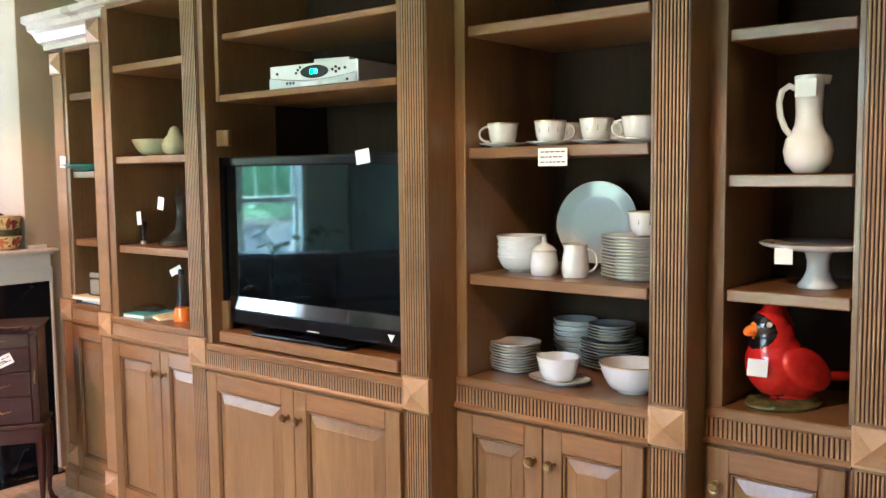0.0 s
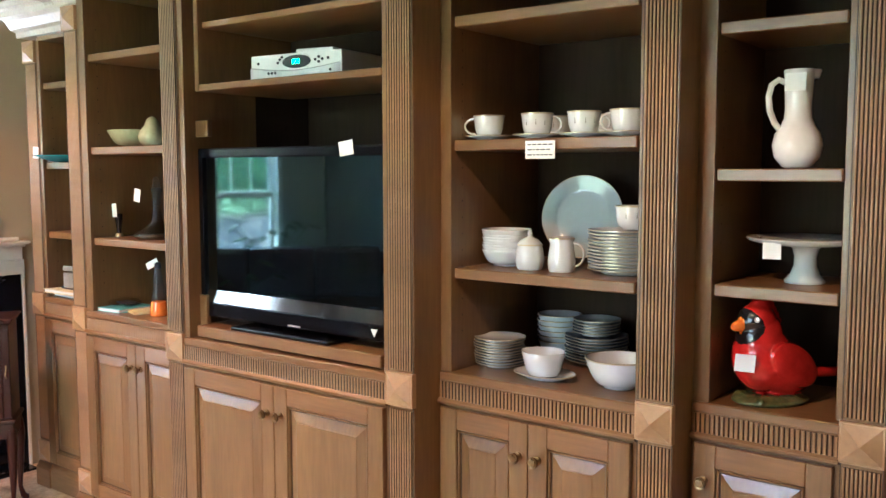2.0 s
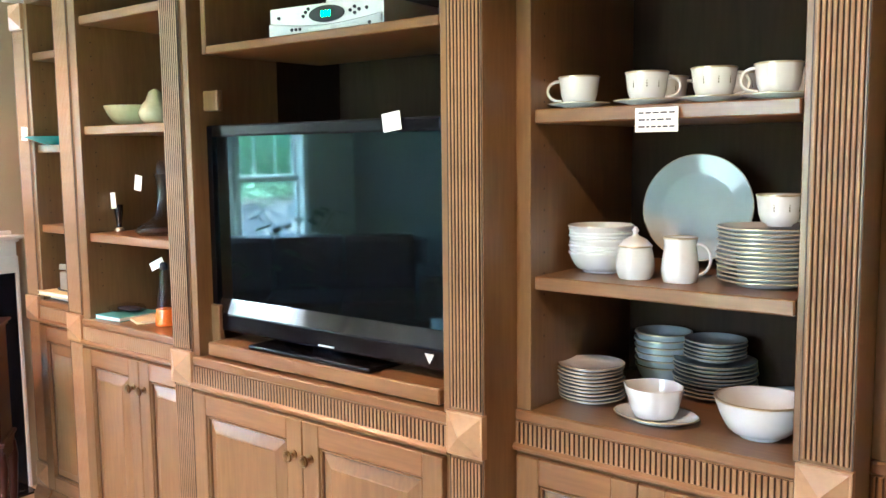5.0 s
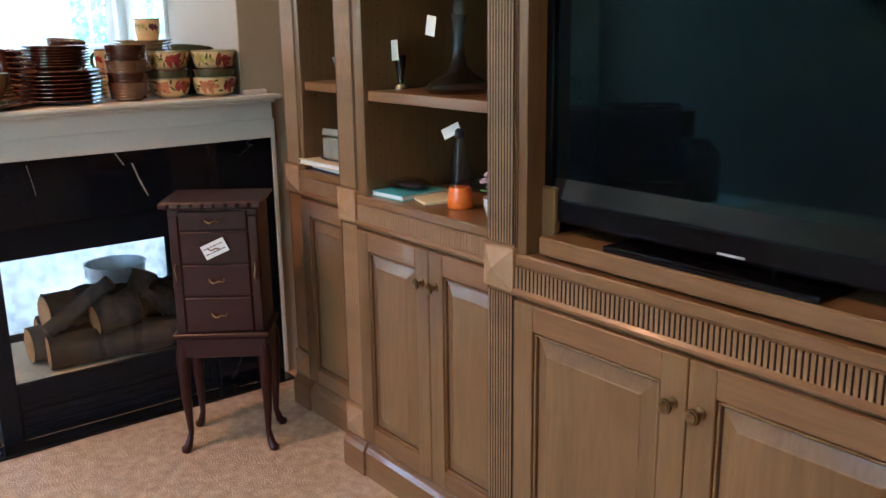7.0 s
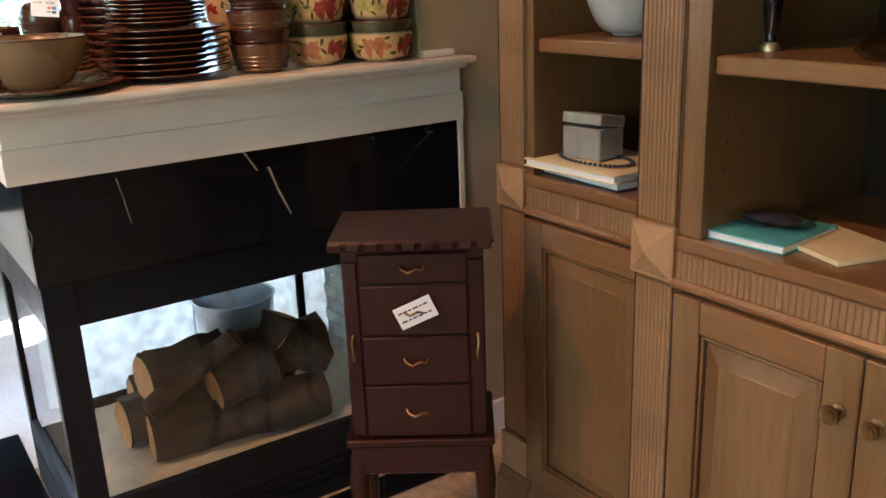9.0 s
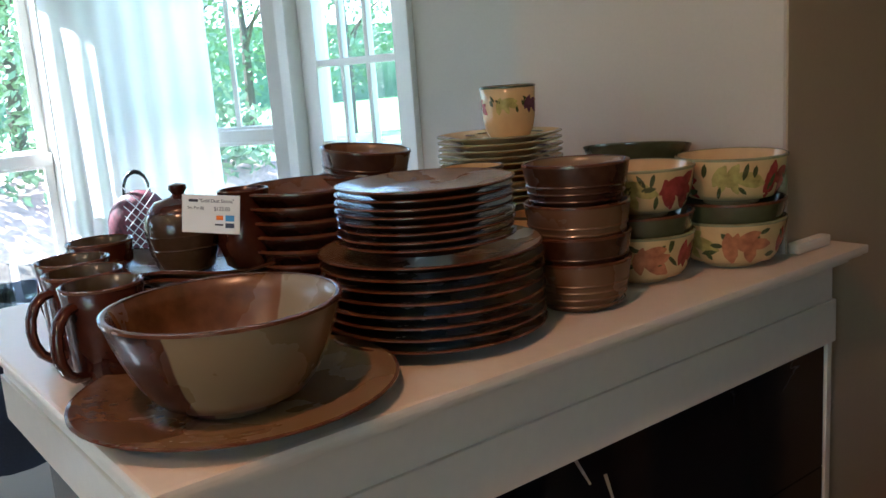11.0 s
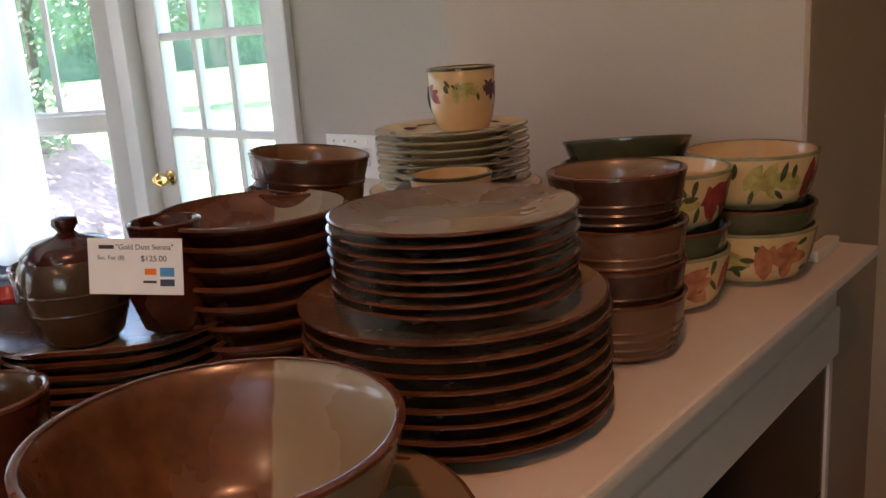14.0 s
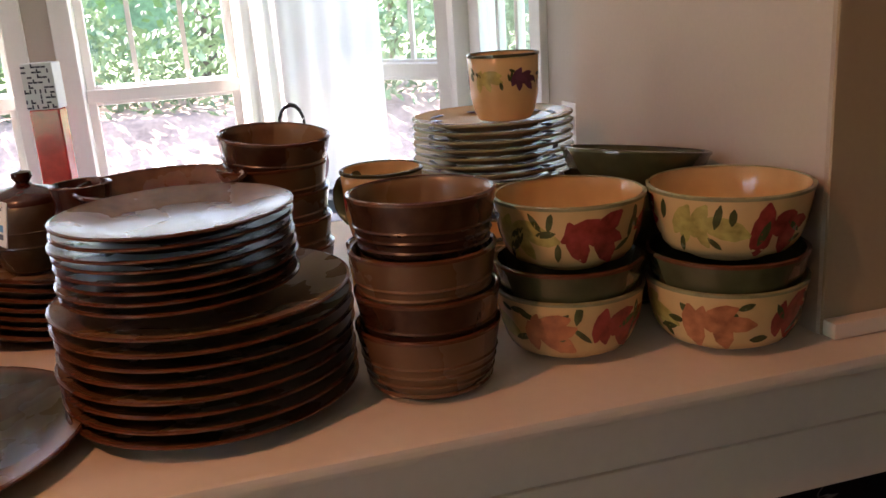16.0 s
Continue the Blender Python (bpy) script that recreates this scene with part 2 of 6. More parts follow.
def marble_mat():
    m = mat("black_marble", (0.006, 0.007, 0.009), 0.12, var=0.4, scale=4, rvar=0.05, spec=0.35)
    t = m.node_tree
    p = t.nodes["Principled BSDF"]
    ramp = t.nodes["Color Ramp"]
    tc = t.nodes["Texture Coordinate"]
    w = t.nodes.new("ShaderNodeTexNoise")
    w.inputs["Scale"].default_value, w.inputs["Detail"].default_value, w.inputs["Distortion"].default_value = 1.4, 5, 1.2
    t.links.new(tc.outputs["Object"], w.inputs["Vector"])
    r = t.nodes.new("ShaderNodeValToRGB")
    e = r.color_ramp.elements
    e[0].position, e[0].color = 0.497, (0, 0, 0, 1)
    e[1].position, e[1].color = 0.503, (0, 0, 0, 1)
    mid = r.color_ramp.elements.new(0.5)
    mid.color = (0.16, 0.15, 0.13, 1)
    t.links.new(w.outputs[0], r.inputs[0])
    gate = t.nodes.new("ShaderNodeTexNoise")
    gate.inputs["Scale"].default_value = 2.2
    t.links.new(tc.outputs["Object"], gate.inputs["Vector"])
    gr = t.nodes.new("ShaderNodeMapRange")
    gr.inputs["From Min"].default_value, gr.inputs["From Max"].default_value = 0.5, 0.62
    t.links.new(gate.outputs[0], gr.inputs[0])
    mx = t.nodes.new("ShaderNodeMix")
    mx.data_type, mx.blend_type = "RGBA", "ADD"
    t.links.new(gr.outputs[0], mx.inputs[0])
    t.links.new(ramp.outputs[0], mx.inputs[6])
    t.links.new(r.outputs[0], mx.inputs[7])
    t.links.new(mx.outputs[2], p.inputs["Base Color"])
    return m


MARBLE = marble_mat()
VEIN = mat("marble_vein", (0.34, 0.30, 0.24), 0.25, var=0.3, scale=50)


def stoneware_mat(name, first, second, pale):
    """Two glazes that meet along a line through each piece: rust brown and pale celadon grey."""
    m = mat(name, first, 0.27, var=0.35, scale=10, bump=0.05, bscale=60, rvar=0.05, coat=0.15, second=second)
    t = m.node_tree
    p = t.nodes["Principled BSDF"]
    ramp = t.nodes["Color Ramp"]
    tc = t.nodes["Texture Coordinate"]
    sep = t.nodes.new("ShaderNodeSeparateXYZ")
    t.links.new(tc.outputs["Object"], sep.inputs[0])
    nz = t.nodes.new("ShaderNodeTexNoise")
    nz.inputs["Scale"].default_value = 12
    t.links.new(tc.outputs["Object"], nz.inputs["Vector"])
    add = t.nodes.new("ShaderNodeMath")
    add.operation = "MULTIPLY_ADD"
    add.inputs[1].default_value = 0.014
    t.links.new(nz.outputs[0], add.inputs[0])
    t.links.new(sep.outputs[0], add.inputs[2])
    st = t.nodes.new("ShaderNodeMapRange")
    st.inputs["From Min"].default_value, st.inputs["From Max"].default_value = 0.014, 0.0165
    t.links.new(add.outputs[0], st.inputs[0])
    mx = t.nodes.new("ShaderNodeMix")
    mx.data_type = "RGBA"
    t.links.new(st.outputs[0], mx.inputs[0])
    t.links.new(ramp.outputs[0], mx.inputs[6])
    mx.inputs[7].default_value = (*pale, 1)
    t.links.new(mx.outputs[2], p.inputs["Base Color"])
    return m


STONE = stoneware_mat("two_tone_stoneware", (0.048, 0.013, 0.007), (0.085, 0.026, 0.012), (0.225, 0.155, 0.080))
STONEIN = stoneware_mat("two_tone_rust_glaze", (0.125, 0.048, 0.017), (0.18, 0.075, 0.026), (0.27, 0.235, 0.16))
STONETOP = stoneware_mat("two_tone_tan_glaze", (0.155, 0.078, 0.033), (0.20, 0.108, 0.050), (0.235, 0.150, 0.070))
STONEDIN = mat("olive_brown_glaze", (0.060, 0.042, 0.020), 0.2, var=0.3, scale=12, coat=0.2, second=(0.095, 0.066, 0.034))
SUGAR = mat("brown_glaze", (0.055, 0.030, 0.015), 0.2, var=0.3, scale=12, coat=0.2, second=(0.088, 0.050, 0.026))
STONEB = stoneware_mat("two_tone_brown_glaze", (0.052, 0.018, 0.009), (0.080, 0.030, 0.014), (0.135, 0.065, 0.029))
STONER = mat("copper_rim_glaze", (0.105, 0.036, 0.016), 0.2, var=0.3, scale=40, coat=0.3)
STONED = mat("brown_stoneware", (0.044, 0.009, 0.004), 0.22, var=0.4, scale=9, bump=0.05, bscale=50, coat=0.15, second=(0.072, 0.018, 0.008))


# ---- mesh helpers ----
def part(name, bm, material, parent=None, label="", smooth=False, m=None):
    me = bpy.data.meshes.new(name)
    bmesh.ops.recalc_face_normals(bm, faces=bm.faces)
    bm.to_mesh(me)
    bm.free()
    for mt in material if isinstance(material, (list, tuple)) else (material,):
        me.materials.append(mt)
    if smooth:
        me.polygons.foreach_set("use_smooth", [True] * len(me.polygons))
        if smooth != "all":
            me.set_sharp_from_angle(angle=radians(smooth if smooth is not True else 40))
    ob = new(name, me)
    if parent:
        ob.parent = parent
    if m is not None:
        ob.matrix_basis = m
    return tagged(ob, label)


def thing(name, label, category, x=0, y=0, z=0, rz=0, group="", kind=""):
    ob = new(name)
    ob.empty_display_size = 0.05
    ob.matrix_basis = pose(x, y, z, 0, 0, rz)
    return tagged(ob, label, category, group, kind)


def bx(bm, x0, x1, y0, y1, z0, z1, bev=0.0, rot=None, mi=0):
    vs = [bm.verts.new((x, y, z)) for z in (z0, z1) for y in (y0, y1) for x in (x0, x1)]
    fs = [bm.faces.new([vs[i] for i in q]) for q in ((0, 2, 3, 1), (4, 5, 7, 6), (0, 1, 5, 4), (2, 6, 7, 3), (0, 4, 6, 2), (1, 3, 7, 5))]
    for f in fs:
        f.material_index = mi
    if bev:
        r = bmesh.ops.bevel(bm, geom=list({e for f in fs for e in f.edges}), offset=bev, segments=2 if bev > 0.004 else 1, affect="EDGES", profile=0.7)
        vs = list({v for f in r["faces"] for v in f.verts} | {v for v in vs if v.is_valid})
    if rot is not None:
        bmesh.ops.transform(bm, matrix=rot, verts=[v for v in vs if v.is_valid])


def box(*a, bev=0.003):
    bm = bmesh.new()
    bx(bm, *a, bev=bev)
    return bm


def boxes(rows, bev=0.003):
    bm = bmesh.new()
    for r in rows:
        bx(bm, *r, bev=bev)
    return bm


def lathe(prof, segs=40, bm=None, cx=0, cy=0, cz=0, squash=None, mi=0):
    """Turns (radius, height) points about the z axis; a radius of 0 closes the end."""
    bm = bm or bmesh.new()
    rings = []
    for r, z in prof:
        if r < 1e-6:
            rings.append([bm.verts.new((cx, cy, cz + z))])
        else:
            ring = []
            for i in range(segs):
                a = 2 * math.pi * i / segs
                k = squash(a) if squash else 1.0
                ring.append(bm.verts.new((cx + r * k * math.cos(a), cy + r * k * math.sin(a), cz + z)))
            rings.append(ring)
    for a, b in zip(rings, rings[1:]):
        if len(a) == 1 and len(b) == 1:
            continue
        for i in range(segs):
            j = (i + 1) % segs
            q = [a[0], b[j], b[i]] if len(a) == 1 else [a[i], a[j], b[0]] if len(b) == 1 else [a[i], a[j], b[j], b[i]]
            bm.faces.new(q).material_index = mi
    return bm


def tube(pts, r, segs=8, bm=None, taper=None, flat=1.0):
    """A round bar along points; flat squeezes it across."""
    bm = bm or bmesh.new()
    pts = [Vector(p) for p in pts]
    rings = []
    for i, p in enumerate(pts):
        d = (pts[min(i + 1, len(pts) - 1)] - pts[max(i - 1, 0)]).normalized()
        if i == 0:
            u = d.cross(Vector((0, 0, 1)) if abs(d.z) < 0.9 else Vector((1, 0, 0))).normalized()
        else:
            u = (u - d * u.dot(d)).normalized()
        v = d.cross(u).normalized()
        rr = taper[i] if taper else r
        rings.append([bm.verts.new(p + u * math.cos(2 * math.pi * k / segs) * rr * flat + v * math.sin(2 * math.pi * k / segs) * rr) for k in range(segs)])
    for a, b in zip(rings, rings[1:]):
        for k in range(segs):
            bm.faces.new([a[k], a[(k + 1) % segs], b[(k + 1) % segs], b[k]])
    bm.faces.new(rings[0][::-1])
    bm.faces.new(rings[-1])
    return bm


def extrude_y(prof, x0, x1, bm=None):
    """A moulding: the outline of (y, z) points drawn along x."""
    bm = bm or bmesh.new()
    a = [bm.verts.new((x0, y, z)) for y, z in prof]
    b = [bm.verts.new((x1, y, z)) for y, z in prof]
    n = len(prof)
    for i in range(n):
        bm.faces.new([a[i], a[(i + 1) % n], b[(i + 1) % n], b[i]])
    bm.faces.new(a[::-1])
    bm.faces.new(b)
    return bm


def blob(bm, c, r, sub=2, jit=0.0, rng=random, mi=0):
    g = bmesh.ops.create_icosphere(bm, subdivisions=sub, radius=1.0)
    for v in g["verts"]:
        k = 1 + rng.uniform(-jit, jit)
        v.co = Vector((c[0] + v.co.x * r[0] * k, c[1] + v.co.y * r[1] * k, c[2] + v.co.z * r[2] * k))
    if mi:
        for f in {f for v in g["verts"] for f in v.link_faces}:
            f.material_index = mi


# ---- setting ----
YB = 0.66          # wall behind the cabinets
XS = -2.916        # wall face beside the mantel
YJ = 0.236         # side of the opening above the mantel
XJ = -3.55         # far corner of that side
YD = 0.475         # wall of the garden door
XW = -5.62         # far windows
CH = 2.85


def struct(name, bm, material, label="", cat="", smooth=False):
    return tagged(part(name, bm, material, None, "", smooth), label, cat, "", "structure")


struct("floor", box(XS - 0.72, 4.2, -5.2, 0.8, -0.06, 0.0, bev=0), CARPET, "beige short-pile carpet of the living room", "floor")
struct("floor_breakfast", box(-5.95, XS - 0.72, -5.2, 0.8, -0.06, 0.0, bev=0), mat("pale_tile", (0.74, 0.76, 0.75), 0.18, var=0.15, scale=3, rvar=0.08), "pale glossy tiled floor of the breakfast room", "floor")
struct("ceiling", box(-5.95, 4.2, -5.2, 0.8, CH, CH + 0.1, bev=0), CEIL, "plain white ceiling", "ceiling")
struct("wall_north", box(XS, 4.2, YB, YB + 0.15, 0, CH, bev=0), WALLP, "cream painted wall behind the built-in cabinets", "wall")
struct("wall_east", box(4.2, 4.35, -4.6, 0.81, 0, CH, bev=0), WALLD, "plain painted wall, darkened to dim the television reflection", "wall")
struct("wall_corner", boxes([(XJ, XS - 0.004, YJ, YB + 0.15, 0, CH)], bev=0.003), [WALLG], "pale painted wall end beside the mantel, with rounded corners", "wall")
struct("wall_return", box(XS - 0.004, XS, YJ + 0.002, YB, 0, CH, bev=0.001), WALLP, "tan painted wall face between mantel and cabinets", "wall")
# wall with the garden door
DX0, DX1, DZ = -4.955, -4.300, 2.03
struct("wall_door", boxes([(-5.035, DX0 - 0.015, YD, YD + 0.14, 0, CH), (DX1 + 0.015, XJ, YD, YD + 0.14, 0, CH), (DX0 - 0.015, DX1 + 0.015, YD, YD + 0.14, DZ + 0.015, CH)], bev=0), WALLG, "pale painted wall round the garden door", "wall")
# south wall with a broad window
struct("wall_south", boxes([(-2.0, -1.85, -4.75, -4.6, 0, CH), (-6.1, -2.0, -5.35, -5.2, 0, CH), (0.42, 4.35, -4.75, -4.6, 0, CH), (-1.85, 0.42, -4.75, -4.6, 0, 0.6), (-1.85, 0.42, -4.75, -4.6, 2.55, CH), (-2.0, -1.85, -5.35, -4.75, 0, CH)], bev=0), WALLD, "taupe painted wall with a broad window", "wall")


def win_wall(name, m, segs, z0, z1, length):
    rows, at = [], 0.0
    for a, b in segs:
        a, b = a - 0.015, b + 0.015
        rows.append((at, a, 0, 0.15, 0, CH))
        rows.append((a, b, 0, 0.15, 0, z0 - 0.015))
        rows.append((a, b, 0, 0.15, z1 + 0.015, CH))
        at = b
    rows.append((at, length, 0, 0.15, 0, CH))
    w = struct(name, boxes(rows, bev=0), WALLG, "pale painted wall with sash windows", "wall")
    w.matrix_basis = m


def sash(name, m, w, z0, z1, rail, label):
    """A sash window, its left lower corner at the origin of m, looking out along +y."""
    t = thing(name, label, "window", kind="structure")
    t.matrix_basis = m
    part("window_frame", boxes([(-0.07, 0.0, -0.02, 0.12, z0 - 0.07, z1 + 0.07), (w, w + 0.07, -0.02, 0.12, z0 - 0.07, z1 + 0.07), (0, w, -0.02, 0.12, z1, z1 + 0.07)]), WHITE, t)
    part("window_sill", box(-0.1, w + 0.1, -0.06, 0.14, z0 - 0.05, z0, bev=0.006), WHITE, t)
    rows = [(0.003, w - 0.003, 0.044, 0.118, rail - 0.024, rail + 0.024)]
    for a, b, y in ((z0, rail, 0.05), (rail, z1, 0.085)):
        rows += [(0.003, 0.035, y, y + 0.03, a + 0.003, b - 0.003), (w - 0.035, w - 0.003, y, y + 0.03, a + 0.003, b - 0.003), (0.035, w - 0.035, y, y + 0.03, a + 0.003, a + 0.035), (0.035, w - 0.035, y, y + 0.03, b - 0.035, b - 0.003)]
    part("sash", boxes(rows), WHITE, t)
    rows = []
    for a, b, y in ((rail + 0.035, z1 - 0.035, 0.095),):
        for k in (1, 2):
            x = w * k / 3
            rows.append((x - 0.009, x + 0.009, y, y + 0.012, a, b))
    part("muntin", boxes(rows, bev=0), WHITE, t)
    for a, b, y in ((z0, rail, 0.063), (rail, z1, 0.098)):
        g = part("pane", box(0.035, w - 0.035, y, y + 0.004, a + 0.035, b - 0.035, bev=0), PANE, t)
        g.visible_shadow = False
    return t


win_wall("wall_bay", pose(XW, 0.03, 0, 0, 0, 37), [(0.10, 0.68)], 0.62, 2.15, 0.74)
sash("window_bay", pose(XW, 0.03, 0, 0, 0, 37) @ pose(0.10, 0, 0), 0.58, 0.62, 2.15, 1.36, "white sash window of the bay, behind a sheer curtain")
WWEST = pose(XW, -5.2, 0, 0, 0, 90)
win_wall("wall_west", WWEST, [(0.75, 1.55), (1.7, 2.5), (3.45, 4.22), (4.45, 5.01)], 0.62, 2.15, 5.235)
for k, (a, b) in enumerate(((0.75, 1.55), (1.7, 2.5), (3.45, 4.22), (4.45, 5.01))):
    sash("window_%d" % (k + 1), WWEST @ pose(a, 0, 0), b - a, 0.62, 2.15, 1.33, "white double-hung sash window onto the garden")

# windows of the south wall
for k in range(2):
    a = 0.42 - 1.1167 * (k + 1)
    sash("window_%d" % (k + 5), pose(a + 1.1167 - 0.04, -4.6, 0, 0, 0, 180), 1.03, 0.6, 2.5, 1.5, "white double-hung sash window onto the garden")


def drape(name, x, y, w, rz, label, z0=0.02, z1=2.4):
    bm = bmesh.new()
    n = 60
    cols = []
    for i in range(n + 1):
        s = i / n
        yy = 0.022 * math.sin(s * w * 70) + 0.008 * math.sin(s * 31)
        cols.append([bm.verts.new((s * w, yy * (1.0 - 0.25 * k), z0 + (z1 - z0) * k / 4)) for k in range(5)])
    for a, b in zip(cols, cols[1:]):
        for k in range(4):
            bm.faces.new([a[k], b[k], b[k + 1], a[k + 1]])
    bmesh.ops.solidify(bm, geom=bm.faces[:], thickness=0.003)
    ob = part(name, bm, CURTAINM, None, "", True)
    ob.matrix_basis = pose(x, y, 0, 0, 0, rz)
    tagged(ob, label, "curtain")
    return ob


def curtain_mat():
    m = bpy.data.materials.new("sheer_curtain_cloth")
    m.use_nodes = True
    t = m.node_tree
    p = t.nodes["Principled BSDF"]
    p.inputs["Base Color"].default_value = (0.85, 0.84, 0.82, 1)
    p.inputs["Roughness"].default_value = 0.9
    tl = t.nodes.new("ShaderNodeBsdfTranslucent")
    tl.inputs[0].default_value = (0.9, 0.9, 0.88, 1)
    nz = t.nodes.new("ShaderNodeTexNoise")
    nz.inputs["Scale"].default_value = 9
    rp = t.nodes.new("ShaderNodeMapRange")
    rp.inputs["To Min"].default_value, rp.inputs["To Max"].default_value = 0.60, 0.72
    t.links.new(nz.outputs[0], rp.inputs[0])
    mx = t.nodes.new("ShaderNodeMixShader")
    t.links.new(rp.outputs[0], mx.inputs[0])
    t.links.new(p.outputs[0], mx.inputs[1])
    t.links.new(tl.outputs[0], mx.inputs[2])
    t.links.new(mx.outputs[0], t.nodes["Material Output"].inputs[0])
    return m


CURTAINM = curtain_mat()
drape("curtain", XW + 0.09, -0.20, 0.58, 53, "white sheer curtain hanging in the corner of the bay")

# ---- garden ----
struct("ground", box(-60, 40, -60, 60, -0.5, -0.14, bev=0), LAWN, "mown green lawn", "ground")
struct("pavement", box(-10, -5.95, -6, 6, -0.14, -0.1, bev=0), PATIO, "pale stone patio outside the house", "patio")


def tree(x, y, h, r, rng):
    t = thing("tree", "leafy green garden tree", "tree", x, y, -0.14, group="trees of the garden")
    part("trunk", tube([(0, 0, 0), (0.05, 0.03, h * 0.3), (-0.04, 0.05, h * 0.6), (0.05, 0, h * 0.85)], 0.1, 8, taper=[0.16, 0.13, 0.09, 0.04]), BARKT, t)
    bm = bmesh.new()
    for k in range(5):
        a = k * 1.3
        tube([(0, 0, h * (0.35 + 0.08 * k)), (math.cos(a) * r * 0.4, math.sin(a) * r * 0.4, h * (0.5 + 0.08 * k)), (math.cos(a) * r * 0.8, math.sin(a) * r * 0.8, h * (0.6 + 0.07 * k))], 0.04, 5, bm, taper=[0.06, 0.04, 0.015])
    part("limb", bm, BARKT, t)
    vs, fs = [], []
    for k in range(1500):
        a, b, q = rng.uniform(0, 6.283), rng.uniform(-1, 1), rng.uniform(0.35, 1) ** 0.6
        cx, cy, cz = r * q * math.cos(a) * math.sqrt(1 - b * b), r * q * math.sin(a) * math.sqrt(1 - b * b), h * 0.60 + h * 0.42 * q * b
        cx += 0.3 * math.sin(cz * 3)
        s = rng.uniform(0.05, 0.12)
        u = Vector((rng.uniform(-1, 1), rng.uniform(-1, 1), rng.uniform(-1, 1))).normalized() * s
        v = u.orthogonal().normalized() * s * 0.6
        c = Vector((cx, cy, cz))
        i = len(vs)
        vs += [c - u, c + v, c + u, c - v]
        fs.append((i, i + 1, i + 2, i + 3))
    me = bpy.data.meshes.new("crown")
    me.from_pydata(vs, [], fs)
    me.materials.append(FOLI)
    tagged(new("crown", me), kind="stuff").parent = t


rg = random.Random(4)
for k in range(11):
    tree(-14 - rg.uniform(0, 5) - (10 if k > 6 else 0), -13 + 2.6 * k, rg.uniform(4.5, 7.5), rg.uniform(1.6, 2.4), rg)
for k in range(5):
    tree(-13 + 3.5 * k, 24 + rg.uniform(0, 5), rg.uniform(4.5, 7), rg.uniform(1.6, 2.4), rg)
for k in range(5):
    tree(-6 + 2.8 * k, -13 - rg.uniform(0, 4), rg.uniform(4.5, 7), rg.uniform(1.6, 2.4), rg)
vs, fs = [], []
for k in range(24000):
    y = rg.uniform(-19, 3.6)
    c = Vector((-12.2 + rg.uniform(-0.9, 0.8) + 0.4 * math.sin(y * 0.7), y, rg.uniform(0.55, 2.1 + 0.5 * math.sin(y * 1.3) + 0.3 * math.sin(y * 3.1))))
    sz = rg.uniform(0.035, 0.08)
    q = Vector((rg.uniform(-1, 1), rg.uniform(-1, 1), rg.uniform(-1, 1))).normalized() * sz
    v = q.orthogonal().normalized() * sz * 0.5
    i = len(vs)
    vs += [c - q, c + v, c + q, c - v]
    fs.append((i, i + 1, i + 2, i + 3))
hm = bpy.data.meshes.new("hedge")
hm.from_pydata(vs, [], fs)
hm.materials.append(FOLI)
tagged(new("hedge", hm), "leafy green garden hedge across the lawn", "hedge", kind="stuff")
struct("flower_bed", box(-12.6, -9.8, -19, 3.8, -0.139, -0.12, bev=0), mat("mulch", (0.40, 0.29, 0.22), 0.95, var=0.4, scale=3, bscale=20), "brown mulched bed before the hedge", "ground")
bank = struct("flower_bank", extrude_y([(10.1, -0.121), (11.5, 0.62), (13.0, 0.70), (13.0, -0.121)], -19, 3.8), bpy.data.materials["mulch"], "sloping tan mulched bank below the hedge", "ground")
bank.matrix_basis = pose(0, 0, 0, 0, 0, 90)
struct("backdrop", boxes([(-56, -55.6, -56, 56, -0.5, 5), (-56, 35, 55.6, 56, -0.5, 5), (-56, 35, -56, -55.6, -0.5, 5)], bev=0), mat("far_woods", (0.16, 0.24, 0.13), 0.95, var=0.5, scale=0.5, bscale=3), "dark green line of far woods", "woods")


def garden_chair(x, y, rz):
    t = thing("garden_chair", "white metal garden chair on the patio", "chair", x, y, -0.1, rz, group="garden chairs")
    part("seat", box(-0.22, 0.22, -0.22, 0.22, 0.42, 0.45), WHITE, t)
    for sx in (-1, 1):
        for sy in (-1, 1):
            part("leg", tube([(sx * 0.2, sy * 0.2, 0), (sx * 0.19, sy * 0.19, 0.43)], 0.012), WHITE, t)
    bm = tube([(-0.2, 0.2, 0.43), (-0.21, 0.27, 0.8), (0, 0.29, 0.9), (0.21, 0.27, 0.8), (0.2, 0.2, 0.43)], 0.012)
    for k in range(-2, 3):
        tube([(k * 0.07, 0.21, 0.44), (k * 0.07, 0.28, 0.86)], 0.006, 6, bm)
    part("backrest", bm, WHITE, t)


garden_chair(-6.6, 2.2, 30)
garden_chair(-7.2, 1.4, 110)
garden_chair(-7.4, -0.5, 80)
gt = thing("garden_table", "round white garden table on the patio", "table", -6.2, 3.2, -0.1)
part("tabletop", lathe([(0, 0.70), (0.5, 0.70), (0.51, 0.72), (0, 0.725)]), WHITE, gt, "", True)
part("leg", tube([(0, 0, 0), (0, 0, 0.7)], 0.03), WHITE, gt)

# ---- garden door ----
door = thing("door_1", "white French door with fifteen panes and brass knobs, closed", "door", DX0, YD, 0, kind="structure")
DW = DX1 - DX0
part("door_frame", boxes([(-0.075, 0.0, -0.02, 0.15, 0, DZ + 0.09), (DW, DW + 0.07, -0.02, 0.15, 0, DZ + 0.09), (0, DW, -0.02, 0.15, DZ, DZ + 0.09)], bev=0.006), WHITE, door)
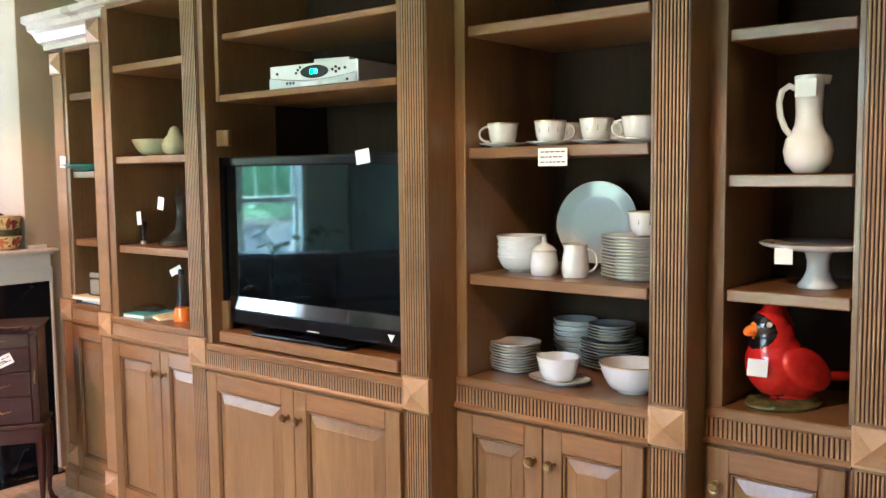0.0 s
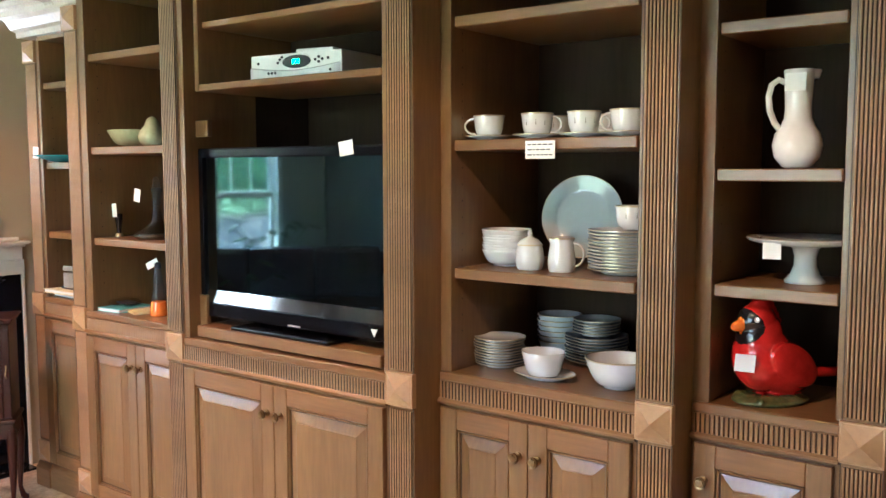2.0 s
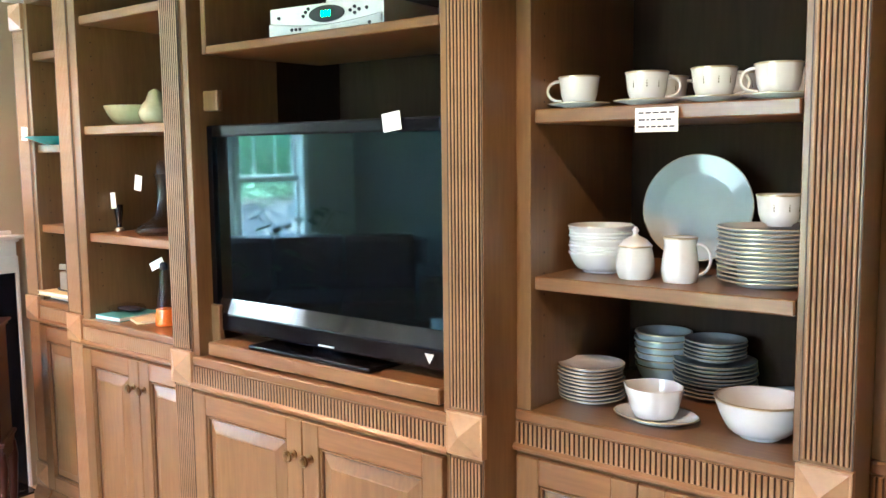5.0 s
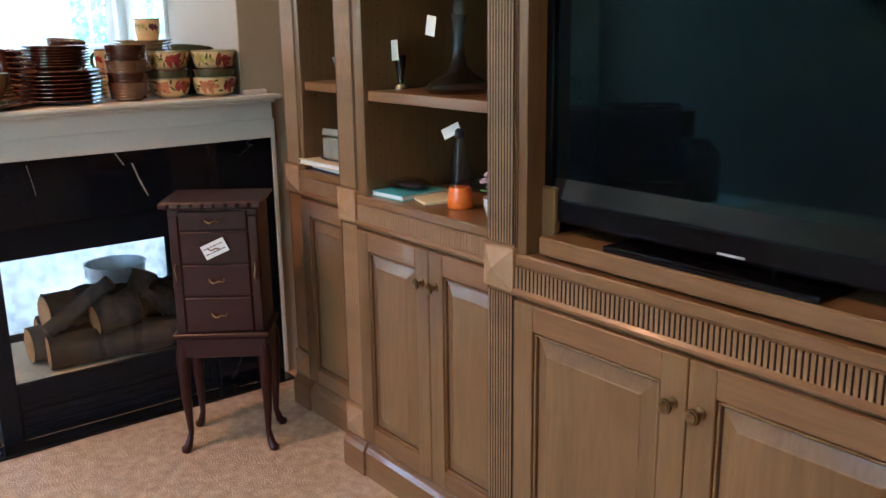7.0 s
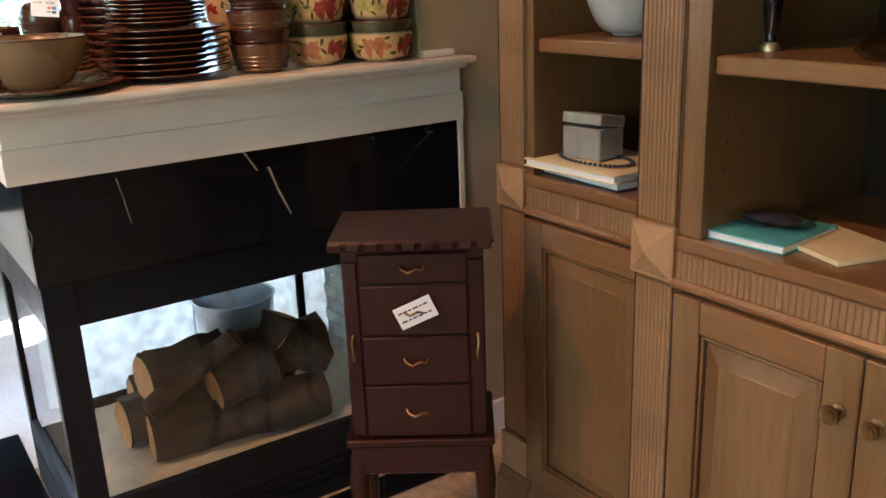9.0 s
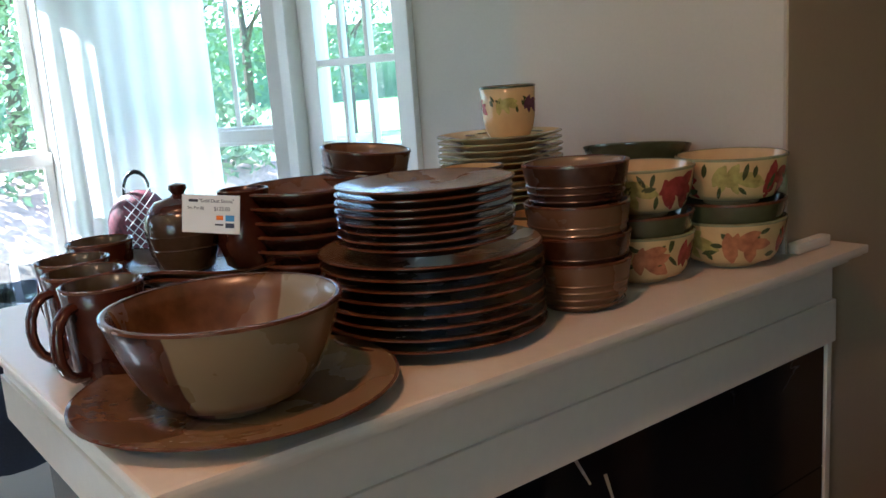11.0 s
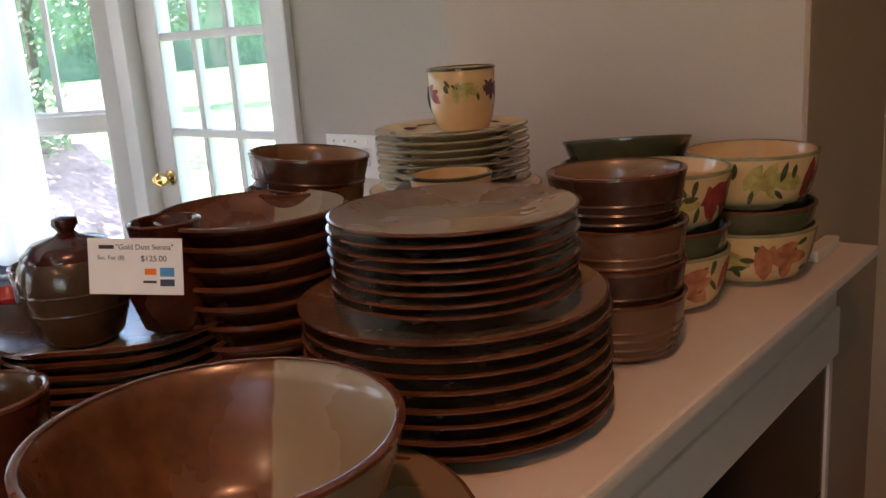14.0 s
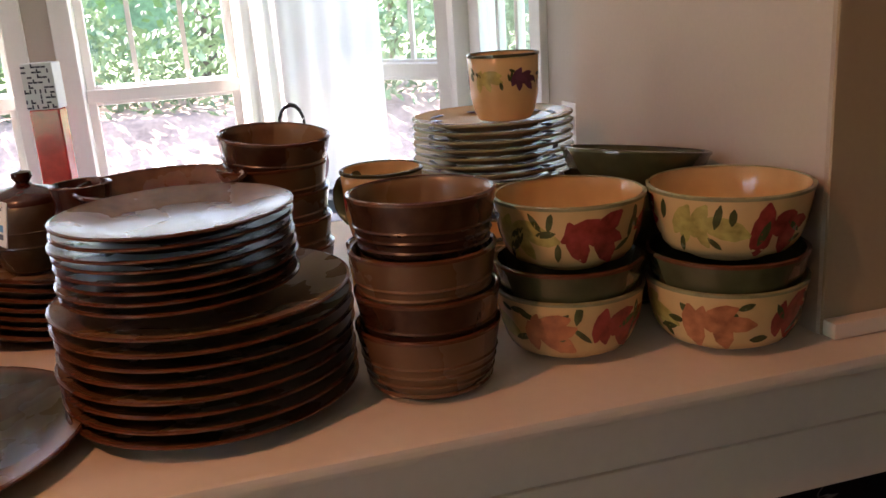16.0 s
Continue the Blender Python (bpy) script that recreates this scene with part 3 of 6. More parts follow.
part("door_leaf", boxes([(0.004, 0.105, 0.03, 0.075, 0.02, DZ), (DW - 0.08, DW - 0.004, 0.03, 0.075, 0.02, DZ), (0.105, DW - 0.08, 0.03, 0.075, 0.02, 0.25), (0.105, DW - 0.08, 0.03, 0.075, DZ - 0.12, DZ)]), WHITE, door)
GX = 0.105
GW = DW - 0.185
RZ = [0.25, 0.52, 0.79, 1.058, 1.325, 1.603, 1.91]
rows = [(GX + GW * k / 3 - 0.011, GX + GW * k / 3 + 0.011, 0.035, 0.06, 0.25, DZ - 0.12) for k in (1, 2)]
rows += [(GX, DW - 0.08, 0.034, 0.062, z - 0.012, z + 0.012) for z in RZ[1:-1]]
part("muntin", boxes(rows, bev=0.003), WHITE, door)
for k in range(3):
    for i in range(6):
        g = part("pane", box(GX + GW * k / 3 + 0.011, GX + GW * (k + 1) / 3 - 0.011, 0.047, 0.051, RZ[i] + 0.012, RZ[i + 1] - 0.012, bev=0), PANE, door)
        g.visible_shadow = False
for z, r, d in ((1.186, 0.024, 0.014), (1.066, 0.029, 0.0)):
    bm = lathe([(0, 0), (r, 0), (r, 0.006), (r * 0.5, 0.012), (r * 0.4, 0.03 - d), (r * 0.85, 0.045 - d), (r * 0.9, 0.062 - d), (r * 0.5, 0.074 - d), (0, 0.076 - d)], 24)
    part("door_knob", bm, BRASS, door, "polished brass knob", True, pose(0.072, 0.03, z, 90, 0, 0))
for z in (0.3, 1.16, 1.8):
    part("hinge", box(DW - 0.012, DW + 0.008, -0.012, 0.032, z - 0.045, z + 0.045), BRONZE, door)

sw = thing("switch_plate", "white four-gang switch plate on the wall", "light switch", -4.055, YD - 0.001, 1.290)
part("plate", box(-0.085, 0.085, -0.006, 0, -0.052, 0.052, bev=0.002), WHITE, sw)
for k in range(4):
    part("switch", box(-0.066 + k * 0.037, -0.046 + k * 0.037, -0.012, -0.006, -0.022, 0.022, bev=0.002), PORC, sw)
    part("screw", lathe([(0, 0), (0.003, 0), (0.003, 0.002), (0, 0.002)], 8), BRASS, sw, m=pose(-0.056 + k * 0.037, -0.006, 0.036, 90, 0, 0))

# ---- built-in cabinets ----
S1, S2 = 0.127, 0.250       # how far each bay stands back from the middle one
DECK = 0.965
PW = 0.05
PIL = {"z": (-2.54, S2, 2.20), "a": (-1.965, S1, 2.285), "b": (-1.095, 0.0, 2.55), "c": (0.003, 0.0, 2.55), "d": (0.755, S1, 2.285), "e": (1.228, S2, 2.20)}


def rosette(parent, x, y, z, s=0.052):
    bm = bmesh.new()
    bx(bm, x - s, x + s, y - 0.012, y + 0.01, z - s, z + s, bev=0.0015)
    k = s - 0.006
    v = [bm.verts.new((x + a * k, y - 0.012, z + b * k)) for a, b in ((-1, -1), (1, -1), (1, 1), (-1, 1))]
    t = bm.verts.new((x, y - 0.034, z))
    for i in range(4):
        bm.faces.new([v[i], v[(i + 1) % 4], t])
    part("rosette", bm, BLOCK, parent, "pyramid block of paler wood")


def reeds(parent, x0, x1, y, z0, z1, n, depth=0.0055, glaze=1):
    """A row of half-round reeds with dark glaze between them, standing between z0 and z1."""
    p = (x1 - x0) / n
    bm = bmesh.new()
    ring = []
    for a in (-1.0, -0.68, -0.25, 0.25, 0.68, 1.0):
        dx, dy = a * p * 0.46, -depth * math.sqrt(max(0, 1 - a * a))
        ring.append((bm.verts.new((dx, dy, 0)), bm.verts.new((dx, dy, z1 - z0))))
    for i, (q, r) in enumerate(zip(ring, ring[1:])):
        bm.faces.new([q[0], r[0], r[1], q[1]]).material_index = glaze if i in (0, 4) else 0
    bm.faces.new([q[1] for q in ring])
    me = bpy.data.meshes.new("reed")
    bm.to_mesh(me)
    bm.free()
    me.materials.append(REED)
    me.materials.append(GLAZE)
    for k in range(n):
        ob = new("reed", me)
        ob.parent = parent
        ob.matrix_basis = pose(x0 + (k + 0.5) * p, y, z0)


def pilaster(key):
    x, y, top = PIL[key]
    t = thing("pilaster", "fluted brown wooden pilaster with pyramid blocks, between the cabinets", "pilaster", x, y, 0, group="pilasters between the bays")
    part("shaft", box(-PW, PW, 0.0, 0.36, 0.12, top, bev=0.002), WOOD, t)
    part("edge_glaze", boxes([(-PW + 0.0015, -PW + 0.0035, -0.0012, 0.001, 0.24, top), (PW - 0.0035, PW - 0.0015, -0.0012, 0.001, 0.24, top)], bev=0), GLAZE, t)
    soft = (0.0022, 0) if key in "az" else ()
    reeds(t, -PW + 0.006, PW - 0.006, -0.0008, 0.245, 0.862, 9, *soft)
    reeds(t, -PW + 0.006, PW - 0.006, -0.0008, 0.985, top - (0.11 if key not in "bc" else 0.0), 9, *soft)
    rosette(t, 0, 0, 0.925)
    rosette(t, 0, 0, 0.18)
    if key not in "bc":
        rosette(t, 0, 0, top - 0.05)
    part("plinth", extrude_y([(-0.022, 0), (-0.022, 0.09), (-0.012, 0.105), (-0.006, 0.12), (0.3, 0.12), (0.3, 0)], -PW - 0.012, PW + 0.012), WOOD_H, t)
    return t


for k in PIL:
    pilaster(k)


def cab_door(parent, x0, x1, y, z0, z1, knob_side):
    """A door with a raised panel; knob_side -1 left, 1 right."""
    st = 0.062 if x1 - x0 > 0.25 else 0.055
    d = part("door", box(x0 + 0.002, x1 - 0.002, y - 0.0035, y, z0 + 0.002, z1 - 0.002, bev=0), WOOD, parent, "raised-panel door")
    for a, b in ((x0, x0 + st), (x1 - st, x1)):
        part("stile", box(a, b, y - 0.02, y - 0.0036, z0, z1, bev=0.002), WOOD, d)
    for a, b in ((z0, z0 + st), (z1 - st, z1)):
        part("rail", box(x0 + st, x1 - st, y - 0.0197, y - 0.0036, a, b, bev=0.002), WOOD_H, d)
    a, b, c, e = x0 + st, x1 - st, z0 + st, z1 - st
    part("groove", boxes([(a - 0.001, b + 0.001, y - 0.009, y - 0.004, c - 0.001, e + 0.001)], bev=0), GLAZE, d)
    bm = bmesh.new()
    bead = 0.009
    for q in ((a + 0.003, a + bead, c + 0.003, e - 0.003), (b - bead, b - 0.003, c + 0.003, e - 0.003), (a + bead, b - bead, c + 0.003, c + bead), (a + bead, b - bead, e - bead, e - 0.003)):
        bx(bm, q[0], q[1], y - 0.017, y - 0.006, q[2], q[3], bev=0.002)
    part("bead", bm, WOOD, d)
    g, k = 0.013, 0.032
    bm = bmesh.new()
    o = [bm.verts.new((px, y - 0.009, pz)) for px, pz in ((a + g, c + g), (b - g, c + g), (b - g, e - g), (a + g, e - g))]
    i = [bm.verts.new((px, y - 0.0185, pz)) for px, pz in ((a + g + k, c + g + k), (b - g - k, c + g + k), (b - g - k, e - g - k), (a + g + k, e - g - k))]
    j = [bm.verts.new((v.co.x + (0.003 if n in (0, 3) else -0.003), y - 0.0205, v.co.z + (0.003 if n < 2 else -0.003))) for n, v in enumerate(i)]
    for n in range(4):
        m2 = (n + 1) % 4
        bm.faces.new([o[n], o[m2], i[m2], i[n]])
        bm.faces.new([i[n], i[m2], j[m2], j[n]])
    bm.faces.new(j)
    part("panel", bm, WOOD, d)
    kx = x0 + st * 0.5 if knob_side < 0 else x1 - st * 0.5
    bm = lathe([(0, 0), (0.013, 0), (0.013, 0.003), (0.006, 0.006), (0.006, 0.014), (0.012, 0.018), (0.0165, 0.023), (0.0155, 0.029), (0.011, 0.028), (0.010, 0.031), (0.004, 0.032), (0, 0.032)], 20)
    part("knob", bm, BRONZE, d, "round ringed bronze knob", True, pose(kx, y - 0.02, z1 - 0.10, 90, 0, 0))


def base_unit(name, x0, x1, y, doors, label, last=False):
    t = thing(name, label, "cabinet", 0, 0, 0, group="base cabinets")
    part("body", boxes([(x0, x1, y + 0.025, YB - 0.01, 0.1, DECK - 0.03)], bev=0.002), WOOD_SHADE, t)
    part("face_frame", boxes([(x0, x1, y + 0.004, y + 0.025, 0.12, 0.862)], bev=0.0), WOOD, t)
    part("deck", box(x0, x1, y - 0.004, YB - 0.01, DECK - 0.028, DECK, bev=0.004), WOOD_H, t, "flat wooden deck")
    part("frieze", box(x0, x1, y - 0.001, y + 0.03, 0.865, DECK - 0.028, bev=0), WOOD_H, t)
    reeds(t, x0 + 0.002, x1 - 0.002, y - 0.0018, 0.884, DECK - 0.030, int((x1 - x0) / 0.0125), *((0.0020, 0) if x0 < -1.2 else ()))
    part("bead", extrude_y([(y + 0.01, 0.866), (y - 0.010, 0.866), (y - 0.014, 0.871), (y - 0.014, 0.877), (y - 0.008, 0.884), (y + 0.01, 0.884)], x0, x1), WOOD_H, t)
    part("plinth", extrude_y([(y - 0.014, 0), (y - 0.014, 0.088), (y - 0.004, 0.102), (y + 0.002, 0.118), (y + 0.3, 0.118), (y + 0.3, 0)], x0, x1), WOOD_H, t)
    n = len(doors)
    a = x0 + (0.0 if n == 1 and not last else 0.0)
    for k, side in enumerate(doors):
        w = (x1 - x0 - 0.02) / n
        cab_door(t, x0 + 0.01 + w * k + 0.0015, x0 + 0.01 + w * (k + 1) - 0.0015, y + 0.004, 0.135, 0.858, side)
    return t


xz, xa, xb, xc, xd, xe = (PIL[k][0] for k in "zabcde")
base_unit("base_cabinet", xz + PW, xa - PW, S2, [1], "narrow glazed wooden base cabinet with one raised-panel door")
base_unit("base_cabinet", xa + PW, xb - PW, S1, [1, -1], "glazed wooden base cabinet with two raised-panel doors")
base_unit("base_cabinet", xb + PW, xc - PW, 0.0, [1, -1], "wide brown wooden base cabinet with two doors under the television")
base_unit("base_cabinet", xc + PW, xd - PW, S1, [1, -1], "glazed wooden base cabinet with two doors and a reeded frieze")
base_unit("base_cabinet", xd + PW, xe - PW, S2, [-1], "narrow glazed wooden base cabinet with one door and reeded frieze")


def bookcase(x0, x1, y, top, shelves, label, sl=0.04, sr=0.0, crown=True):
    """The open upper unit between two pilasters; sl and sr: widths of its face stiles."""
    t = thing("bookcase", label, "bookcase", group="open shelf units")
    part("side", box(x0, x0 + sl, y + 0.004, YB - 0.012, DECK, top, bev=0.0015), WOOD, t)
    part("side", box(x1 - max(sr, 0.02), x1, y + 0.03, YB - 0.012, DECK, top, bev=0.0015), WOOD, t)
    part("back", box(x0 + sl, x1 - 0.02, YB - 0.03, YB - 0.012, DECK, top, bev=0), WOOD_SHADE, t)
    part("top", box(x0, x1, y + 0.01, YB - 0.012, top, top + 0.03, bev=0), WOOD, t)
    for z, mt in shelves:
        part("shelf", box(x0 + sl + 0.001, x1 - 0.021, y + 0.018, YB - 0.031, z - 0.032, z, bev=0.003), mt, t)
    bm = bmesh.new()
    n = int((top - DECK - 0.2) / 0.05)
    for k in range(n):
        for yy in (y + 0.06,):
            lathe([(0, 0), (0.003, 0.0005)], 6, bm)
            bmesh.ops.transform(bm, matrix=pose(x0 + sl + 0.0006, yy, DECK + 0.12 + 0.05 * k, 0, 90, 0), verts=bm.verts[-7:])
    part("pin_hole", bm, GLAZE, t)
    if crown:
        p = [(0.1, 0.0), (-0.02, 0.0), (-0.024, 0.025), (-0.05, 0.035), (-0.075, 0.07), (-0.10, 0.085), (-0.105, 0.11), (-0.13, 0.12), (-0.13, 0.15), (0.1, 0.15)]
        part("crown_moulding", extrude_y([(a + y, b + top + 0.02) for a, b in p], x0 - 0.13, x1 + 0.13), CROWN, t, "stepped crown moulding")
    return t


bookcase(xz + PW, xa - PW, S2, 2.20, [(1.285, WOOD_H), (1.62, WOOD_H), (2.0, WOOD_H)], "narrow open wooden bookcase with three shelves beside the mantel", 0.025, 0.02)
bookcase(xa + PW, xb - PW, S1, 2.32, [(1.288, WOOD_H), (1.68, WOOD_H), (2.075, WOOD_H)], "open wooden bookcase with three shelves, glazed brown", 0.05)
bookcase(xc + PW, xd - PW, S1, 2.32, [(1.283, WOOD_H), (1.667, WOOD_H), (2.03, WOOD_H)], "open wooden bookcase with white dinnerware on its shelves", 0.04)
bookcase(xd + PW, xe - PW, S2, 2.20, [(1.279, WOOD_H), (1.58, WOOD_H), (1.953, WOOD_H)], "narrow open wooden bookcase with three shelves", 0.045)

# middle bay: recess with a hanging box above the television
t = thing("bookcase", "deep wooden television recess of the built-in cabinets", "bookcase", group="open shelf units")
x0, x1 = xb + PW, xc - PW
part("side", box(x0, x0 + 0.03, 0.004, 0.34, DECK, 2.55, bev=0.0015), WOOD, t)
# Rear of the side in the near-black wood, for the recess's shade.
part("side", box(x0, x0 + 0.02, 0.34, YB - 0.012, DECK, 2.55, bev=0.0015), WOOD_SHADE, t)
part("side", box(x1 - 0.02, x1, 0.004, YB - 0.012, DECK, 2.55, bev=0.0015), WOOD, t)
part("back", box(x0 + 0.02, x1 - 0.02, YB - 0.03, YB - 0.012, DECK, 2.55, bev=0), WOOD_SHADE, t)
part("cleat", box(x0 + 0.03, x0 + 0.10, 0.05, 0.07, 1.70, 1.76), WOOD, t)
part("cleat", box(x0 + 0.03, x0 + 0.07, 0.05, 0.07, 1.0, 1.12), WOOD, t)
part("top", box(x0, x1, 0.01, YB - 0.012, 2.55, 2.58, bev=0), WOOD, t)
t = thing("shelf_box", "open wooden box with one shelf hanging over the television", "shelf box")
bx0, bx1 = -0.985, x1 - 0.022
for a in (bx0, bx1 - 0.022):
    part("side", box(a, a + 0.022, 0.03, 0.5, 1.862, 2.549), WOOD, t)
part("bottom", box(bx0 + 0.022, bx1 - 0.022, 0.03, 0.5, 1.862, 1.886, bev=0.003), WOOD_H, t)
part("shelf", box(bx0 + 0.022, bx1 - 0.022, 0.05, 0.48, 2.085, 2.108, bev=0.003), WOOD_H, t)
part("back", box(bx0 + 0.022, bx1 - 0.022, 0.48, 0.5, 1.887, 2.549, bev=0), WOOD_SHADE, t)
struct("soffit", box(xz, xe, 0.05, YB, 2.6, CH, bev=0), WALLP, "plain painted soffit over the cabinets", "soffit")

# ---- television ----
rs = thing("riser", "low wooden riser board under the television", "riser")
part("feet", boxes([(-0.95, -0.90, 0.05, 0.40, DECK + 0.0005, DECK + 0.006), (-0.17, -0.12, 0.05, 0.40, DECK + 0.0005, DECK + 0.006)], bev=0), WOOD, rs)
part("board", box(-0.985, -0.088, 0.012, 0.44, DECK + 0.0065, DECK + 0.048, bev=0.004), WOOD_H, rs)
TZ = DECK + 0.049
tv = thing("television", "large flat black television on a glossy foot, switched off", "television", -0.552, 0.088, TZ)
part("foot", box(-0.245, 0.235, -0.074, 0.16, 0, 0.014, bev=0.006), PLASTIC, tv, "glossy black foot")
part("neck", box(-0.09, 0.09, 0.03, 0.08, 0.014, 0.09, bev=0.008), PLASTIC, tv)
hw, zt, zb = 0.47, 0.645, 0.028
part("housing", box(-hw + 0.03, hw - 0.03, 0.0, 0.075, zb + 0.03, zt - 0.03, bev=0.015), PLASTIC, tv)
part("bezel", boxes([(-hw, -hw + 0.03, -0.028, 0.012, zb, zt), (hw - 0.03, hw, -0.028, 0.012, zb, zt), (-hw + 0.03, hw - 0.03, -0.028, 0.012, zt - 0.035, zt), (-hw + 0.03, hw - 0.03, -0.026, 0.012, zb, 0.082)], bev=0.006), PLASTIC, tv, "glossy black bezel")
part("screen", box(-hw + 0.029, hw - 0.029, -0.018, -0.01, 0.127, zt - 0.034, bev=0), SCREENM, tv, "dark reflective screen")
bm = bmesh.new()
v = [bm.verts.new(p) for p in ((-hw + 0.029, -0.028, 0.082), (hw - 0.029, -0.028, 0.082), (hw - 0.029, -0.019, 0.127), (-hw + 0.029, -0.019, 0.127), (-hw + 0.029, 0.0, 0.082), (hw - 0.029, 0.0, 0.082), (hw - 0.029, 0.0, 0.127), (-hw + 0.029, 0.0, 0.127))]
for q in ((0, 1, 2, 3), (4, 7, 6, 5), (0, 4, 5, 1), (3, 2, 6, 7), (0, 3, 7, 4), (1, 5, 6, 2)):
    bm.faces.new([v[i] for i in q])
part("speaker_strip", bm, STRIPM, tv, "sloping glossy strip under the screen")
bm = bmesh.new()
v = [bm.verts.new(p) for p in ((0.38, -0.0275, 0.066), (0.41, -0.0275, 0.066), (0.395, -0.0275, 0.04))]
bm.faces.new(v)
part("badge", bm, SILVER, tv)
part("indicator", box(0.0, 0.06, -0.0285, -0.026, 0.035, 0.039, bev=0), SILVER, tv)


def card(name, x, y, z, w, h, rx=0, ry=0, rz=0, label="blank white price tag", lines=0, seed=1):
    """A thin card whose face looks along -y before it is turned."""
    t = thing(name, label, "price tag")
    t.matrix_basis = pose(x, y, z, rx, ry, rz)
    part("paper", box(-w / 2, w / 2, -0.0006, 0.0006, -h / 2, h / 2, bev=0), PAPER, t)
    if lines:
        rg2 = random.Random(seed)
        bm = bmesh.new()
        for k in range(lines):
            zz = h / 2 - h * (k + 0.75) / (lines + 0.5)
            xx = -w * 0.42
            while xx < w * 0.36:
                l = rg2.uniform(0.06, 0.16) * w
                bx(bm, xx, xx + l, -0.0012, -0.0007, zz - h * 0.03, zz + h * 0.04)
                xx += l + w * 0.04
        part("writing", bm, INK, t)
    return t


card("price_tag", -0.262, 0.053, 1.648, 0.060, 0.046, 0, -8, 0, "small white price tag on the top edge of the television")

# satellite receiver in the box
rc = thing("receiver", "silver set-top receiver with rounded lower front, in the shelf box", "receiver", -0.57, 0.13, 1.887, 6)
part("case", box(-0.20, 0.20, 0.0, 0.26, 0.008, 0.090, bev=0.006), SILVER, rc)
bm = bmesh.new()
arc = [(-0.195 + 0.39 * k / 12, 0.045 - 0.016 * math.sin(math.pi * k / 12)) for k in range(13)]
fa = [bm.verts.new((a, -0.009, 0.006)) for a, b in arc], [bm.verts.new((a, -0.009, b)) for a, b in arc], [bm.verts.new((a, -0.0005, b + 0.004)) for a, b in arc], [bm.verts.new((a, -0.0005, 0.006)) for a, b in arc]
for lo, hi in zip(fa, fa[1:] + fa[:1]):
    for k in range(12):
        bm.faces.new([lo[k], lo[k + 1], hi[k + 1], hi[k]])
part("front_flap", bm, PORC, rc, "white curved lower flap")
part("slot", boxes([(-0.05, 0.03, -0.0105, -0.0085, 0.012, 0.026), (0.05, 0.12, -0.0105, -0.0085, 0.014, 0.024)], bev=0.001), SILVER, rc)
part("display", lathe([(0, 0), (0.062, 0), (0.062, 0.003), (0, 0.003)], 28), DARKBTN, rc, "oval dark display", m=pose(0.01, -0.0015, 0.060, 90, 0, 0) @ Matrix.Diagonal((1, 0.36, 1, 1)))
bm = bmesh.new()
for k in range(3):
    for (a, b) in ((0, 0.006),):
        bx(bm, -0.006 + k * 0.012, -0.001 + k * 0.012, -0.0055, -0.0048, 0.053, 0.068)
EMG = bpy.data.materials.new("green_digits")
EMG.use_nodes = True
EMG.node_tree.nodes["Principled BSDF"].inputs["Emission Color"].default_value = (0.05, 1, 0.2, 1)
EMG.node_tree.nodes["Principled BSDF"].inputs["Emission Strength"].default_value = 1.5
part("digits", bm, EMG, rc, "lit green digits")
for k, (a, b) in enumerate(((0.09, 0.062), (0.105, 0.070), (0.105, 0.054), (0.12, 0.062), (0.145, 0.064), (-0.11, 0.025), (-0.095, 0.025), (-0.08, 0.025), (-0.165, 0.062), (-0.075, 0.060), (-0.066, 0.070), (-0.056, 0.078), (0.16, 0.024))):
    part("button", lathe([(0, 0.003), (0.004, 0.003), (0.005, 0), (0.005, -0.002)], 10), DARKBTN, rc, m=pose(a, -0.001 if b > 0.036 else -0.009, b, 90, 0, 0))
part("foot_pad", boxes([(-0.17, -0.15, 0.03, 0.05, 0, 0.009), (0.15, 0.17, 0.03, 0.05, 0, 0.009), (-0.17, -0.15, 0.2, 0.22, 0, 0.009), (0.15, 0.17, 0.2, 0.22, 0, 0.009)], bev=0), DARKBTN, rc)
rm = thing("remote_control", "silver remote control lying on the receiver", "remote control", -0.53, 0.20, 1.9775, 12)
part("body", box(-0.075, 0.075, -0.022, 0.022, 0, 0.018, bev=0.007), SILVER, rm)
part("keys", boxes([(-0.06 + 0.014 * k, -0.052 + 0.014 * k, -0.012 + 0.012 * j, -0.005 + 0.012 * j, 0.018, 0.0195) for k in range(8) for j in range(2)], bev=0), DARKBTN, rm)


# ---- tableware ----
def plate(name, r, label, material, rim, group, h=0.018, cat="plate", wide=0.62, top=None):
    t = thing(name, label, cat, group=group)
    lathe_p = [(0, 0.003), (r * wide * 0.9, 0.003), (r * wide * 0.95, 0), (r * wide, 0.0), (r * wide * 1.04, 0.004), (r * 0.97, h - 0.003), (r, h - 0.001), (r * 0.995, h + 0.001), (r * 0.96, h), (r * wide * 1.05, 0.0075), (r * wide * 0.95, 0.006), (0, 0.0055)]
    if top:
        part("dish", lathe(lathe_p[:8], 48), material, t, "", 60)
        part("top", lathe(lathe_p[7:], 48), top, t, "glossy glazed top", 60)
    else:
        part("dish", lathe(lathe_p, 48), material, t, "", 60)
    part("rim", lathe([(r * 0.985, h + 0.0012), (r + 0.0008, h + 0.0006), (r + 0.0008, h - 0.0012), (r * 0.992, h - 0.0012)], 48), rim, t, "", True)
    return t


